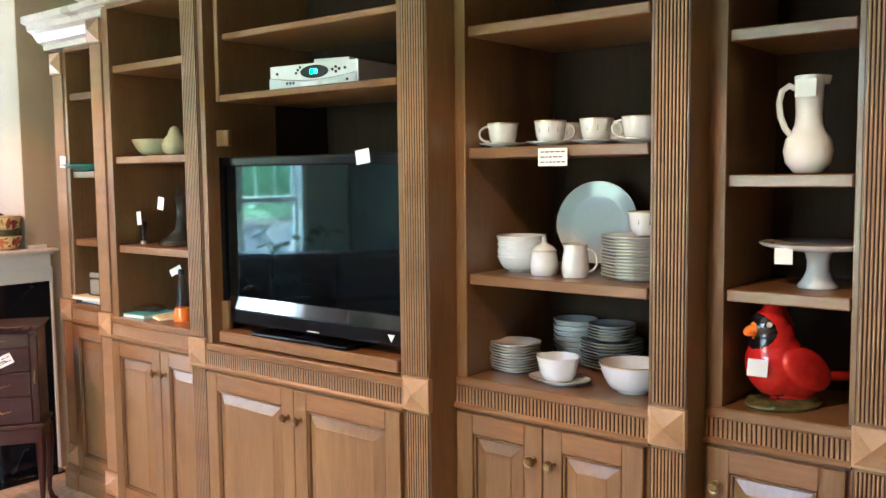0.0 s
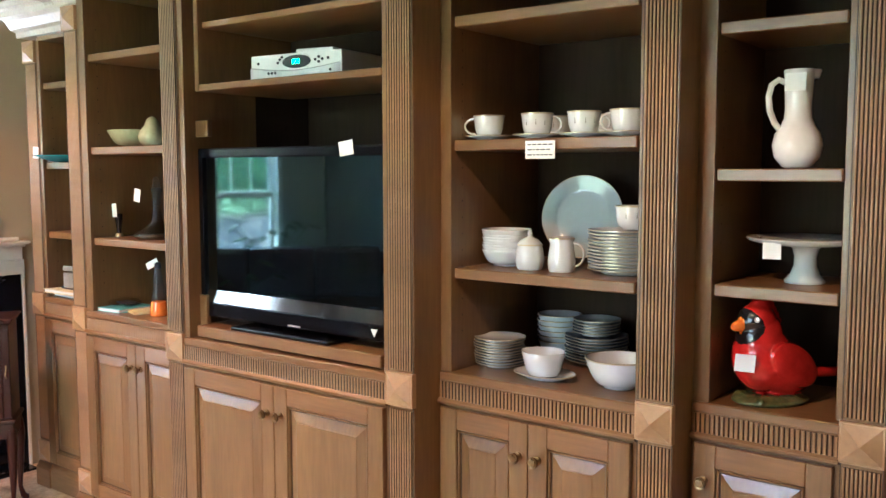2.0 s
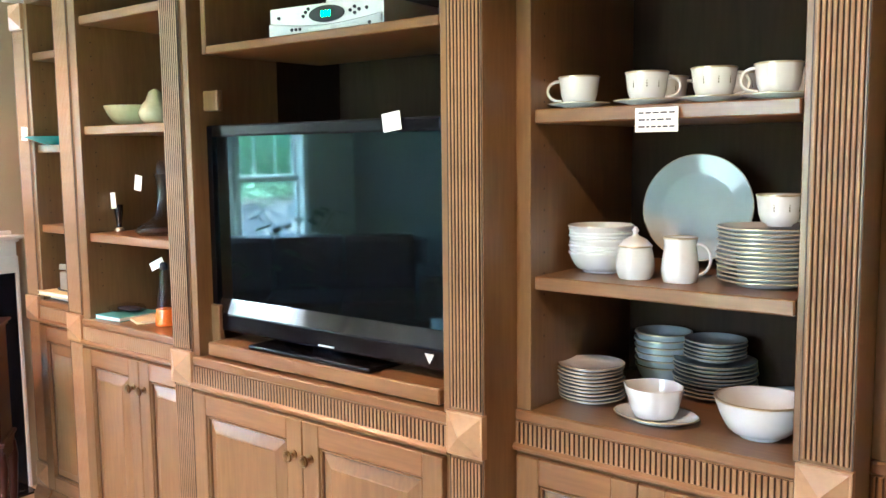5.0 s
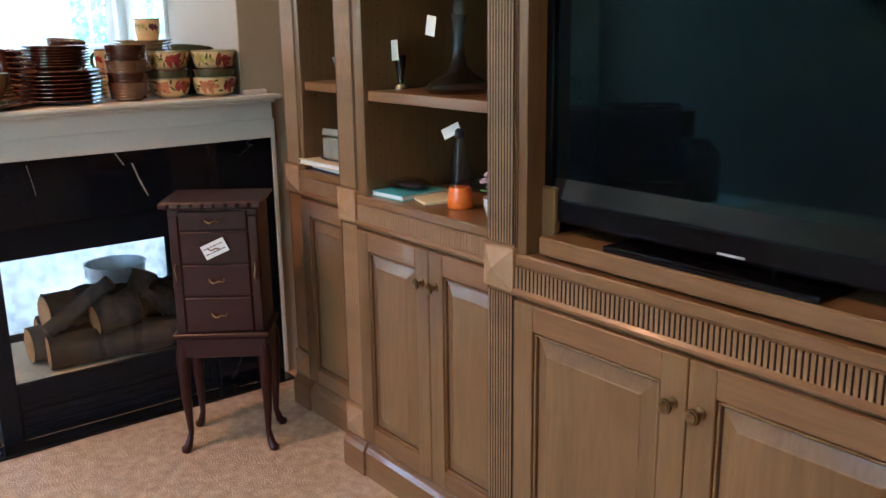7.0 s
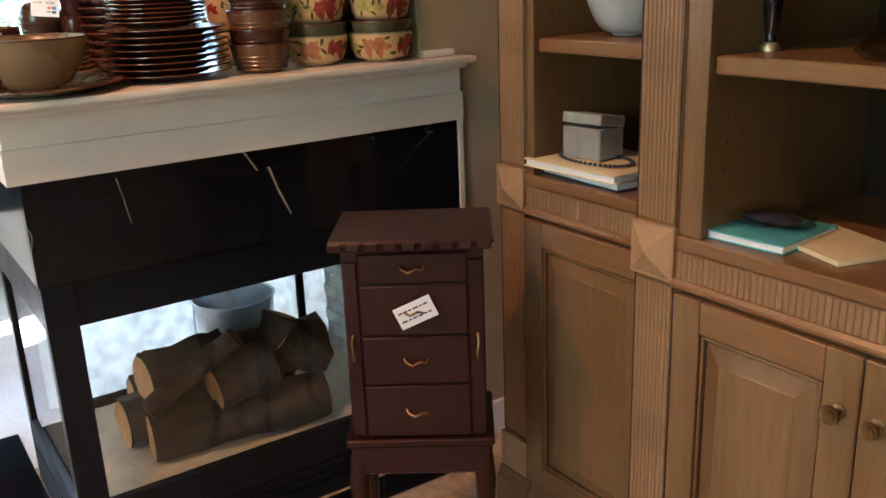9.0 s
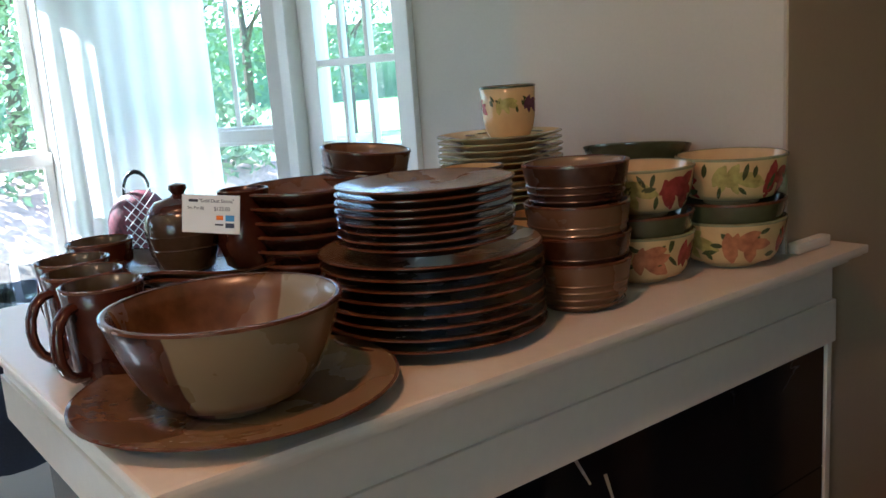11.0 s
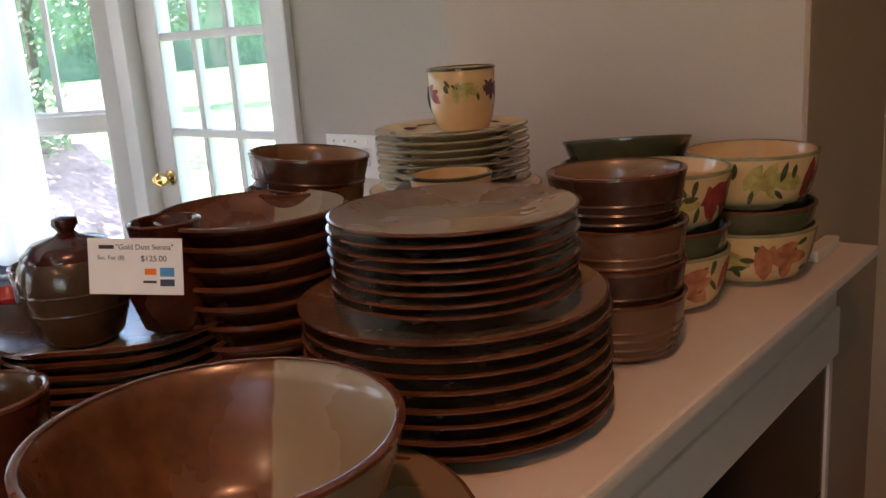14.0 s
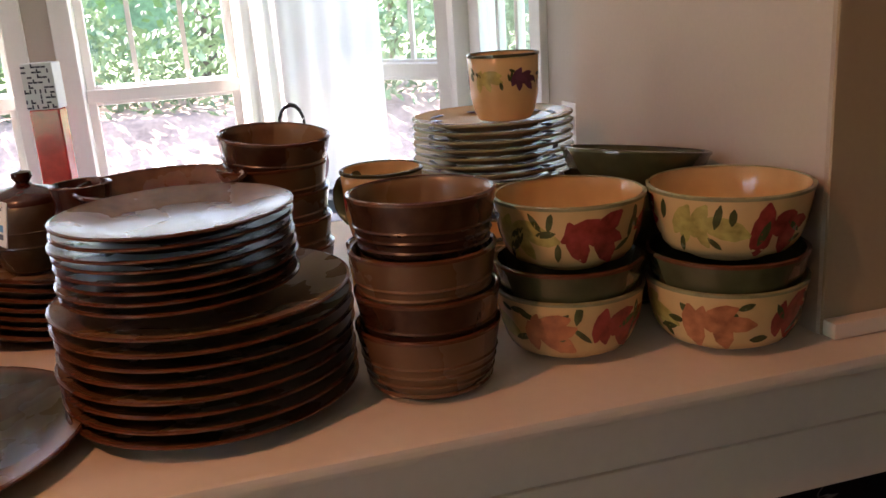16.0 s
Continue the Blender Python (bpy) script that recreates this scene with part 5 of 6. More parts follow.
part("steel_frame", boxes([
    (FX - 0.05, FX - G, W1, 0.05, 0, 0.80), (FX - 0.05, FX - G + 0.012, FY0 + 0.005, W0, 0, 0.80),
    (FX - 0.05, FX - G, W0, W1, WZ1, 0.80), (FX - 0.05, FX - G, W0, W1, 0.0, WZ0),
    (FB + 0.02, FX - 0.05, FY0 + 0.005, FY0 + 0.03, WZ1 + 0.0, 0.80), (FB + 0.02, FX - 0.05, FY0 + 0.005, FY0 + 0.03, 0.0, WZ0),
    (FB, FB + 0.05, FY0 + 0.005, FY0 + 0.06, 0, 0.72), (FB, FB + 0.025, FY0 + 0.06, YJ - 0.001, 0, WZ0), (FB, FB + 0.025, FY0 + 0.06, YJ - 0.001, WZ1, 0.72),
    (FB, FB + 0.03, 0.10, 0.125, WZ0, WZ1)], bev=0.002), STEEL, fp, "matt black steel frame")
part("louvre", boxes([(FX - G, FX - G + 0.006, W0 + 0.01, W1 - 0.01, 0.03 + 0.03 * k, 0.05 + 0.03 * k) for k in range(4)] + [(FB + 0.06, FX - 0.05, FY0 - 0.001, FY0 + 0.005, 0.03 + 0.03 * k, 0.05 + 0.03 * k) for k in range(4)], bev=0.001), STEEL, fp)
part("hood", box(FB + 0.02, FX - 0.05, FY0 + 0.03, YJ - 0.001, 0.70, 0.76, bev=0), STEEL, fp)
g = part("pane", box(FX - 0.042, FX - 0.038, W0, W1, WZ0, WZ1, bev=0), FIREGLASS, fp)
g2 = part("pane", box(FB + 0.05, FX - 0.05, FY0 + 0.014, FY0 + 0.018, WZ0, WZ1, bev=0), FIREGLASS, fp)
g3 = part("pane", box(FB + 0.010, FB + 0.014, FY0 + 0.06, 0.10, WZ0, WZ1, bev=0), HAZED, fp, "hazed back glass")
g4 = part("pane", box(FB + 0.010, FB + 0.014, 0.125, YJ - 0.001, WZ0, WZ1, bev=0), HAZED, fp, "hazed back glass")
for q in (g, g2, g3, g4):
    q.visible_shadow = False
part("firebox_floor", box(FB + 0.026, FX - 0.051, FY0 + 0.031, YJ - 0.001, 0.15, 0.185, bev=0.004), REFR, fp, "sandy refractory floor")
part("mortar", box(FB + 0.03, FX - 0.052, YJ - 0.03, YJ - 0.001, 0.186, 0.69, bev=0), MORTAR, fp)
part("mantel_leg", box(XS + 0.001, FX + 0.004, 0.350, 0.366, 0.0, 1.037, bev=0.001), MANTEL, fp, "cream painted edge strip")
hearth = struct("hearth", boxes([(FX + 0.001, -2.805, FY0 - 0.1, 0.345, 0.001, 0.012), (FB - 0.3, FX - 0.021, FY0 - 0.36, FY0 - 0.002, 0.001, 0.02)], bev=0.003), MARBLE, "black marble hearth edge", "hearth")


def log(x, y, z, r, l, rz, ry, seed, bend=0.0):
    rl = random.Random(seed)
    t = thing("log", "rough brown fire log with a pale sawn end", "log", x, y, z, group="fire logs")
    bm = bmesh.new()
    n, segs = 9, 14
    rings = []
    for i in range(n):
        u = (i / (n - 1) - 0.5) * l
        off = bend * math.sin(math.pi * i / (n - 1))
        rings.append([bm.verts.new((u, off + r * (1 + rl.uniform(-0.14, 0.14)) * math.cos(2 * math.pi * k / segs), r * (1 + rl.uniform(-0.14, 0.14)) * math.sin(2 * math.pi * k / segs))) for k in range(segs)])
    for a, b in zip(rings, rings[1:]):
        for k in range(segs):
            bm.faces.new([a[k], a[(k + 1) % segs], b[(k + 1) % segs], b[k]])
    m = pose(0, 0, 0, 0, ry, rz)
    part("bark", bm, BARK, t, "", True, m)
    bm = bmesh.new()
    for s, ring in ((-1, 0), (1, -1)):
        u = s * l / 2
        vs2 = [bm.verts.new((u + s * 0.002, r * 0.93 * math.cos(2 * math.pi * k / 14), r * 0.93 * math.sin(2 * math.pi * k / 14))) for k in range(14)]
        c = bm.verts.new((u + s * 0.004, 0, 0))
        for k in range(14):
            bm.faces.new([vs2[k], vs2[(k + 1) % 14], c])
    part("sawn_end", bm, LOGEND, t, "pale sawn end", False, m)


FZ = 0.187
log(-3.09, -0.31, FZ + 0.066, 0.068, 0.50, 84, 0, 1)
log(-3.24, -0.35, FZ + 0.072, 0.074, 0.50, 92, 0, 2)
log(-3.38, -0.28, FZ + 0.068, 0.066, 0.50, 88, 0, 3)
log(-3.20, -0.42, FZ + 0.205, 0.075, 0.24, 96, 0, 4)
log(-3.17, -0.16, FZ + 0.195, 0.075, 0.30, 88, 0, 5)
log(-3.06, -0.44, FZ + 0.245, 0.030, 0.30, 70, -36, 6, 0.02)
log(-3.08, -0.30, FZ + 0.190, 0.070, 0.17, 92, -8, 7)
log(-3.10, -0.20, FZ + 0.225, 0.050, 0.22, 95, -66, 8)
log(-3.10, -0.11, FZ + 0.215, 0.055, 0.18, 95, 40, 9)
bu = thing("bucket", "galvanised metal bucket with a wire handle in the firebox", "bucket", -3.41, -0.18, FZ)
part("body", lathe([(0, 0.0), (0.085, 0), (0.098, 0.005), (0.126, 0.300), (0.131, 0.302), (0.131, 0.309), (0.123, 0.307), (0.094, 0.01), (0, 0.008)], 40), ZINC, bu, "", 60)
part("handle", tube([(0, -0.128, 0.29), (0.02, -0.138, 0.23), (0.05, -0.130, 0.18), (0.095, -0.09, 0.14), (0.125, -0.02, 0.13)], 0.003, 8), ZINC, bu, "", True)

mn = thing("mantel", "deep cream-painted wooden mantel shelf with a moulded edge", "mantel", kind="structure")
MX0, MX1, MY0, MY1 = -3.74, -2.848, -0.868, 0.378


def ell_plan(x0, x1, y0, y1, z0, z1, bev):
    """The mantel's outline, with its ear that runs on past the opening, drawn up from z0 to z1."""
    bm = bmesh.new()
    pts = [(x0, y0), (x1, y0), (x1, y1), (XS + 0.001, y1), (XS + 0.001, YJ - 0.001), (x0, YJ - 0.001)]
    a, b = ([bm.verts.new((x, y, z)) for x, y in pts] for z in (z0, z1))
    bm.faces.new(a[::-1])
    bm.faces.new(b)
    for k in range(6):
        bm.faces.new([a[k], a[(k + 1) % 6], b[(k + 1) % 6], b[k]])
    bmesh.ops.bevel(bm, geom=bm.edges[:], offset=bev, segments=2, affect="EDGES", profile=0.7)
    return bm


part("board", ell_plan(MX0, MX1, MY0, MY1, MZ - 0.015, MZ, 0.005), MANTEL, mn)
part("groove", ell_plan(MX0 + 0.02, MX1 - 0.008, MY0 + 0.008, MY1 - 0.008, MZ - 0.019, MZ - 0.0152, 0.001), MANTEL, mn)
part("cove", ell_plan(MX0 + 0.03, MX1 - 0.026, MY0 + 0.026, MY1 - 0.016, MZ - 0.032, MZ - 0.0192, 0.004), MANTEL, mn)
part("frieze", ell_plan(MX0 + 0.05, FX + 0.008, MY0 + 0.047, MY1 - 0.022, 1.115, MZ - 0.0322, 0.001), MANTEL, mn)
part("lower_frieze", ell_plan(MX0 + 0.045, FX + 0.013, MY0 + 0.042, MY1 - 0.016, 1.038, 1.1148, 0.002), MANTEL, mn)
part("backing_strip", box(XS + 0.001, XS + 0.022, YJ + 0.001, MY1 - 0.04, MZ + 0.001, MZ + 0.020, bev=0.005), MANTEL, mn)
struct("baseboard", boxes([(XS + 0.001, XS + 0.018, 0.43, YB, 0, 0.12), (-2.8, -2.64, YB - 0.018, YB, 0, 0.12)], bev=0.004), WHITE, "white baseboard", "baseboard")

# ---- cherry jewellery chest ----
ch = thing("jewelry_armoire", "dark cherry jewellery chest with small drawers on curved legs", "jewelry chest", -2.455, -0.100, 0, 54)
# local: x across the front, -y the front
HWd, HD, CT = 0.150, 0.105, 0.917
part("top", boxes([(-HWd - 0.022, HWd + 0.022, -HD - 0.03, HD + 0.01, CT - 0.012, CT), (-HWd - 0.010, HWd + 0.010, -HD - 0.018, HD + 0.006, CT - 0.028, CT - 0.012)], bev=0.004), CHERRY, ch)
for k in range(9):
    sc = bmesh.new()
    bx(sc, -HWd - 0.022 + k * 0.0385, -HWd - 0.022 + k * 0.0385 + 0.03, -HD - 0.034, -HD - 0.024, CT - 0.022, CT - 0.004, bev=0.003)
    part("scallop", sc, CHERRY, ch)
part("body", box(-HWd, HWd, -HD, HD, 0.45, CT - 0.028, bev=0.002), CHERRY, ch)
part("skirt", boxes([(-HWd - 0.016, HWd + 0.016, -HD - 0.018, HD + 0.008, 0.432, 0.45), (-HWd - 0.006, HWd + 0.006, -HD - 0.010, HD + 0.004, 0.36, 0.432)], bev=0.004), CHERRY, ch)
for k, (a, b) in enumerate(((0.455, 0.577), (0.583, 0.693), (0.699, 0.810), (0.816, 0.882))):
    dr = part("drawer", box(-HWd + 0.035, HWd - 0.035, -HD - 0.008, -HD - 0.0005, a, b, bev=0.003), CHERRY, ch)
    zc = (a + b) / 2
    bm = tube([(-0.026, -HD - 0.008, zc + 0.006), (-0.022, -HD - 0.018, zc + 0.001), (-0.008, -HD - 0.022, zc - 0.006), (0.008, -HD - 0.022, zc + 0.002), (0.022, -HD - 0.018, zc - 0.001), (0.026, -HD - 0.008, zc + 0.006)], 0.0028, 8)
    part("pull", bm, BRONZE if k != 2 else BRONZE, dr, "curled metal pull", True)
for s in (-1, 1):
    dr = part("side_door", box(s * (HWd - 0.002), s * (HWd - 0.032), -HD - 0.007, -HD - 0.0005, 0.46, 0.865, bev=0.002) if s > 0 else box(-HWd + 0.002, -HWd + 0.032, -HD - 0.007, -HD - 0.0005, 0.46, 0.865, bev=0.002), CHERRY, ch)
    part("pull", tube([(s * (HWd - 0.016), -HD - 0.007, 0.70), (s * (HWd - 0.014), -HD - 0.02, 0.685), (s * (HWd - 0.018), -HD - 0.02, 0.655), (s * (HWd - 0.016), -HD - 0.007, 0.64)], 0.003, 8), BRONZE, dr, "", True)
for sx in (-1, 1):
    for sy in (-1, 1):
        x, y = sx * (HWd - 0.012), sy * (HD - 0.012)
        bm = tube([(x, y, 0.40), (x + sx * 0.006, y + sy * 0.006, 0.34), (x + sx * 0.004, y + sy * 0.003, 0.2), (x, y, 0.07), (x + sx * 0.010, y + sy * 0.008, 0.025), (x + sx * 0.020, y + sy * 0.016, 0.01), (x + sx * 0.024, y + sy * 0.018, 0.0)], 0.02, 10, taper=[0.024, 0.024, 0.017, 0.010, 0.014, 0.018, 0.012])
        part("leg", bm, CHERRY, ch, "curved leg with a pad foot", True)
card("price_tag", -2.352, -0.170, 0.755, 0.085, 0.05, 0, -24, 54, "white printed price tag hanging on the chest", 2, 9)

# ---- tableware on the mantel ----
Z0 = MZ + 0.001


def stone_rings(t, r0, r1, h, n=5):
    """Raised throwing rings round a stoneware wall."""
    bm = bmesh.new()
    for k in range(n):
        s = (k + 1) / (n + 1)
        r = r0 + (r1 - r0) * s
        lathe([(r - 0.0006, h * s - 0.0022), (r + 0.0007, h * s), (r - 0.0006, h * s + 0.0022)], 40, bm)
    return bm


up = plate("under_plate", 0.178, "large grey-green stoneware plate under the big bowl", STONE, STONER, "stoneware plates", h=0.02, top=STONETOP)
up.matrix_basis = pose(-3.008, -0.708, Z0, 0, 0, 30)
bg, _ = bowl("serving_bowl", 0.125, 0.112, "big two-tone stoneware bowl, rust brown and pale green inside", STONE, STONER, "", 0.42, wall=0.006, inner=STONEIN)
bg.matrix_basis = pose(-2.988, -0.722, Z0 + 0.008, 0, 0, 35)
dp = plate("dinner_plate", 0.147, "two-tone brown stoneware dinner plate in a stack", STONED, STONER, "stack of stoneware dinner plates", h=0.018, top=STONETOP)
pile(dp, 8, -3.036, -0.408, Z0, 0.0145, 60, 0.002, random.Random(11), 30)
sp = plate("salad_plate", 0.113, "two-tone brown stoneware salad plate in a stack", STONED, STONER, "stack of stoneware salad plates", h=0.016, top=STONETOP)
pile(sp, 8, -3.018, -0.426, Z0 + 0.122, 0.0098, 10, 0.002, random.Random(12), 40)
sb, _ = bowl("cereal_bowl", 0.074, 0.070, "two-tone brown ringed stoneware bowl in a tall stack", STONEB, STONER, "stack of stoneware bowls", 0.66, wall=0.004, flare=0.42, inner=STONETOP)
part("ring", stone_rings(sb, 0.0622, 0.0722, 0.050, 4), STONEB, sb, "", True)
sb.matrix_basis = pose(-2.980, -0.192, Z0, 0, 0, -50)
copy_thing(sb, pose(-2.981, -0.190, Z0 + 0.036, 0, 0, 115))
copy_thing(sb, pose(-2.978, -0.193, Z0 + 0.080, 0, 0, -35))
copy_thing(sb, pose(-2.980, -0.190, Z0 + 0.134, 0, 1, 150))
copy_thing(sb, pose(-3.356, -0.300, Z0 + 0.114, 0, 0, 0))
copy_thing(sb, pose(-3.356, -0.298, Z0 + 0.154, 5, 4, 90))
for k in range(3):
    copy_thing(sb, pose(-3.357, -0.300, Z0 + 0.0393 * k, 0, 0, 40 * k))
pb, _ = bowl("pasta_bowl", 0.104, 0.045, "wide two-tone stoneware bowl in a stack", STONED, STONER, "stack of wide stoneware bowls", 0.45, wall=0.004, inner=STONEIN)
pile(pb, 8, -3.286, -0.440, Z0, 0.0205, 30, 0.003, random.Random(14), 30)


def square_plate(s, label):
    t = thing("square_plate", label, "plate", group="stack of square plates")

    def ring(bm, k, z, lift):
        vs2 = []
        for i in range(48):
            a = 2 * math.pi * i / 48
            c, d = math.cos(a), math.sin(a)
            q = (abs(c) ** 5 + abs(d) ** 5) ** (-1 / 5)
            cor = max(0, q - 1) / 0.15
            vs2.append(bm.verts.new((c * q * s * k, d * q * s * k, z + lift * cor)))
        return vs2
    bm = bmesh.new()
    seq = [ring(bm, k, z, l) for k, z, l in ((0.55, 0.0, 0), (0.75, 0.002, 0), (1.0, 0.012, 0.010), (0.995, 0.016, 0.010), (0.80, 0.008, 0.002), (0.55, 0.006, 0))]
    for a, b in zip(seq, seq[1:]):
        for i in range(48):
            bm.faces.new([a[i], a[(i + 1) % 48], b[(i + 1) % 48], b[i]])
    bm.faces.new(seq[0][::-1])
    bm.faces.new(seq[-1])
    part("dish", bm, STONE, t, "", 60)
    bm = bmesh.new()
    seq = [ring(bm, k, z, 0.010) for k, z in ((1.001, 0.0125), (1.002, 0.016), (0.99, 0.0166))]
    for a, b in zip(seq, seq[1:]):
        for i in range(48):
            bm.faces.new([a[i], a[(i + 1) % 48], b[(i + 1) % 48], b[i]])
    part("rim", bm, STONER, t, "", True)
    return t


sqp = square_plate(0.128, "square two-tone stoneware plate with upturned corners")
pile(sqp, 7, -3.382, -0.560, Z0, 0.0120, -6, 0.002, random.Random(15), 3)
sr = thing("sugar_pot", "round brown stoneware sugar pot with a knobbed lid", "sugar pot", -3.362, -0.612, Z0 + 0.081)
part("body", lathe([(0, 0), (0.035, 0), (0.041, 0.006), (0.048, 0.028), (0.0525, 0.052), (0.0535, 0.068), (0.050, 0.082), (0.0465, 0.088), (0, 0.086)], 40), SUGAR, sr, "", 60)
part("ring", lathe([(0.0490, 0.034), (0.0503, 0.036), (0.0498, 0.038)], 40, lathe([(0.0520, 0.054), (0.0534, 0.056), (0.0528, 0.058)], 40)), SUGAR, sr, "", True)
part("lid", lathe([(0.046, 0.087), (0.0465, 0.091), (0.035, 0.102), (0.012, 0.108), (0.008, 0.112), (0.013, 0.119), (0.012, 0.125), (0, 0.128)], 36), STONED, sr, "domed lid with a knob", 60)
cm = mug("creamer", 0.036, 0.112, "brown stoneware creamer with a looped handle", STONED, "", STONER,
         [(0, 0.003), (0.026, 0.003), (0.028, 0), (0.034, 0.004), (0.043, 0.035), (0.041, 0.065), (0.034, 0.09), (0.037, 0.111)], 0.005, 0.032, cat="jug")
cm.matrix_basis = pose(-3.305, -0.538, Z0 + 0.081, 0, 0, 25)
m1 = mug("mug", 0.049, 0.122, "rust brown stoneware mug with an olive inside", STONED, "stoneware mugs", STONER, hr=0.006, out=0.036, inner=STONEDIN)
m1.matrix_basis = pose(-3.191, -0.786, Z0, 0, 0, -62)
for x, y, rz in ((-3.286, -0.780, -75), (-3.385, -0.765, 200), (-3.505, -0.690, 215), (-3.545, -0.545, 60)):
    copy_thing(m1, pose(x, y, Z0, 0, 0, rz))


def price_sign():
    t = thing("price_sign", "printed white price card with black words leaning on the creamer", "price card")
    t.matrix_basis = pose(-3.216, -0.628, Z0 + 0.178, -8, 3, 34)
    t.scale = (0.86, 0.86, 0.86)
    part("paper", box(-0.050, 0.050, -0.0006, 0.0006, -0.029, 0.029, bev=0), PAPER, t)

    def text(body, x, z, size, name="lettering"):
        c = bpy.data.curves.new(name, "FONT")
        c.body, c.size, c.extrude = body, size, 0.0001
        o = new(name, c)
        me = bpy.data.meshes.new_from_object(o)
        bpy.data.objects.remove(o)
        me.materials.clear()
        me.materials.append(INK)
        ob = new(name, me)
        ob.parent = t
        ob.matrix_basis = pose(x, -0.0009, z, 90, 0, 0)
    text('"Gold Dust Sienna"', -0.020, 0.0175, 0.0078)
    text("Svc. For (8)", -0.040, 0.007, 0.0062)
    text("$125.00", 0.006, 0.0055, 0.0085)
    part("bar", boxes([(-0.038, -0.022, -0.001, -0.0006, 0.018, 0.022)], bev=0), INK, t)
    part("symbol", boxes([(0.010, 0.022, -0.001, -0.0006, -0.0085, -0.002)], bev=0), ORANGE, t)
    part("symbol", boxes([(0.026, 0.041, -0.001, -0.0006, -0.010, -0.001)], bev=0), mat("print_blue", (0.08, 0.30, 0.60), 0.5), t)
    part("symbol", boxes([(0.026, 0.041, -0.001, -0.0006, -0.020, -0.013)], bev=0), BOOKN, t)
    part("symbol", boxes([(0.008, 0.022, -0.001, -0.0006, -0.017, -0.0145)], bev=0), INK, t)


price_sign()

# hand-painted service
def petals(pairs, prof, zs):
    """Painted shapes laid on a turned wall: (angle, height, turn, length, width, colour number) as thin raised glaze."""
    made = {}
    hs = [b for a, b in prof]

    def rad(z):
        for (r0, z0), (r1, z1) in zip(prof, prof[1:]):
            if z0 <= z <= z1 and z1 > z0:
                return r0 + (r1 - r0) * (z - z0) / (z1 - z0)
        return prof[-1][0]
    for a0, zc, turn, ln, wd, ci, own in pairs:
        if (ci, own) not in made:
            made[ci, own] = bmesh.new()
        bm = made[ci, own]
        rows2 = []
        for i in range(5):
            u = (i / 4 - 0.5) * 2
            w = wd * math.sqrt(max(0.02, 1 - u * u)) * (1 if ci != 4 else 0.85)
            row = []
            for s in (-1, 0, 1):
                du, dv = u * ln, s * w
                dx = du * math.cos(turn) - dv * math.sin(turn)
                dz = du * math.sin(turn) + dv * math.cos(turn)
                z = min(max(zc + dz, zs[0]), zs[1])
                r = rad(z) + 0.0007 + 0.0003 * (ci % 2)
                a = a0 + dx / r
                row.append(bm.verts.new((r * math.cos(a), r * math.sin(a), z)))
            rows2.append(row)
        for p, q in zip(rows2, rows2[1:]):
            for k in (0, 1):
                bm.faces.new([p[k], p[k + 1], q[k + 1], q[k]])
    return made


PAINTS = [P_RED, P_ORG, P_YEL, P_PUR, P_LEAF]
PNAMES = ["red_flower", "orange_flower", "yellow_fruit", "plum_flower", "painted_leaf"]


def flowers(t, prof, zc, s, order, seed, zs):
    rr = random.Random(seed)
    rows2 = []
    n = len(order)
    for k, ci in enumerate(order):
        a = 2 * math.pi * k / n + rr.uniform(-0.1, 0.1)
        for j in range(5):
            b = j * 1.26 + rr.uniform(-0.2, 0.2)
            q = rr.uniform(0.6, 1.35)
            rows2.append((a + s * 0.85 * q * math.cos(b) / prof[-1][0], zc + s * 0.38 * math.sin(b), b * 0.4 + rr.uniform(-0.5, 0.5), s * 0.75 * q, s * 0.34 * q, ci, k))
        rows2.append((a, zc, 0.3, s * 0.5, s * 0.4, ci, k))
        for j in range(4):
            rows2.append((a + math.pi / n + rr.uniform(-1.0, 1.0) * s / prof[-1][0], zc + s * rr.uniform(-0.75, 0.75), rr.uniform(-1.5, 1.5), s * rr.uniform(0.3, 0.55), s * rr.uniform(0.12, 0.2), 4, k * 9 + j))
    for (ci, own), bm in petals(rows2, prof, zs).items():
        part(PNAMES[ci], bm, PAINTS[ci], t, "", True)


def fbowl(r, h, seed, order, label):
    t, out = bowl("bowl", r, h, label, FLCREAM, RIMLINE, "hand-painted bowls", 0.50, wall=0.004, flare=0.27)
    flowers(t, out[4:], h * 0.58, r * 0.33, order, seed, (h * 0.15, h * 0.93))
    return t


BH = 0.076
for bxp, byp, r, sd in ((-3.008, -0.022, 0.082, 21), (-2.960, 0.144, 0.087, 25)):
    b1 = fbowl(r, BH, sd, [1, 2, 1, 0, 1, 2], "ivory bowl with painted fruit and a green rim")
    b1.matrix_basis = pose(bxp, byp, Z0, 0, 0, 200)
    b2, _ = bowl("bowl", r * 0.99, 0.062, "olive green glazed bowl between two painted bowls", FLGREEN, STONER, "hand-painted bowls", 0.50, wall=0.004, flare=0.27)
    b2.matrix_basis = pose(bxp, byp, Z0 + 0.044)
    b3 = fbowl(r, BH, sd + 1, [0, 2, 0, 0, 2, 0], "ivory bowl with painted red flowers and a green rim")
    b3.matrix_basis = pose(bxp, byp + 0.002, Z0 + 0.100, 0, 0, 240)
gbw, _ = bowl("bowl", 0.092, 0.06, "olive green stoneware bowl", FLGREEN, FLGREEN, "green bowls", 0.5, flare=0.5)
gbw.matrix_basis = pose(-3.135, 0.120, Z0, 0, 0, 0)
for k in range(1, 5):
    copy_thing(gbw, pose(-3.135, 0.120, Z0 + 0.024 * k, 0, 0, 0))
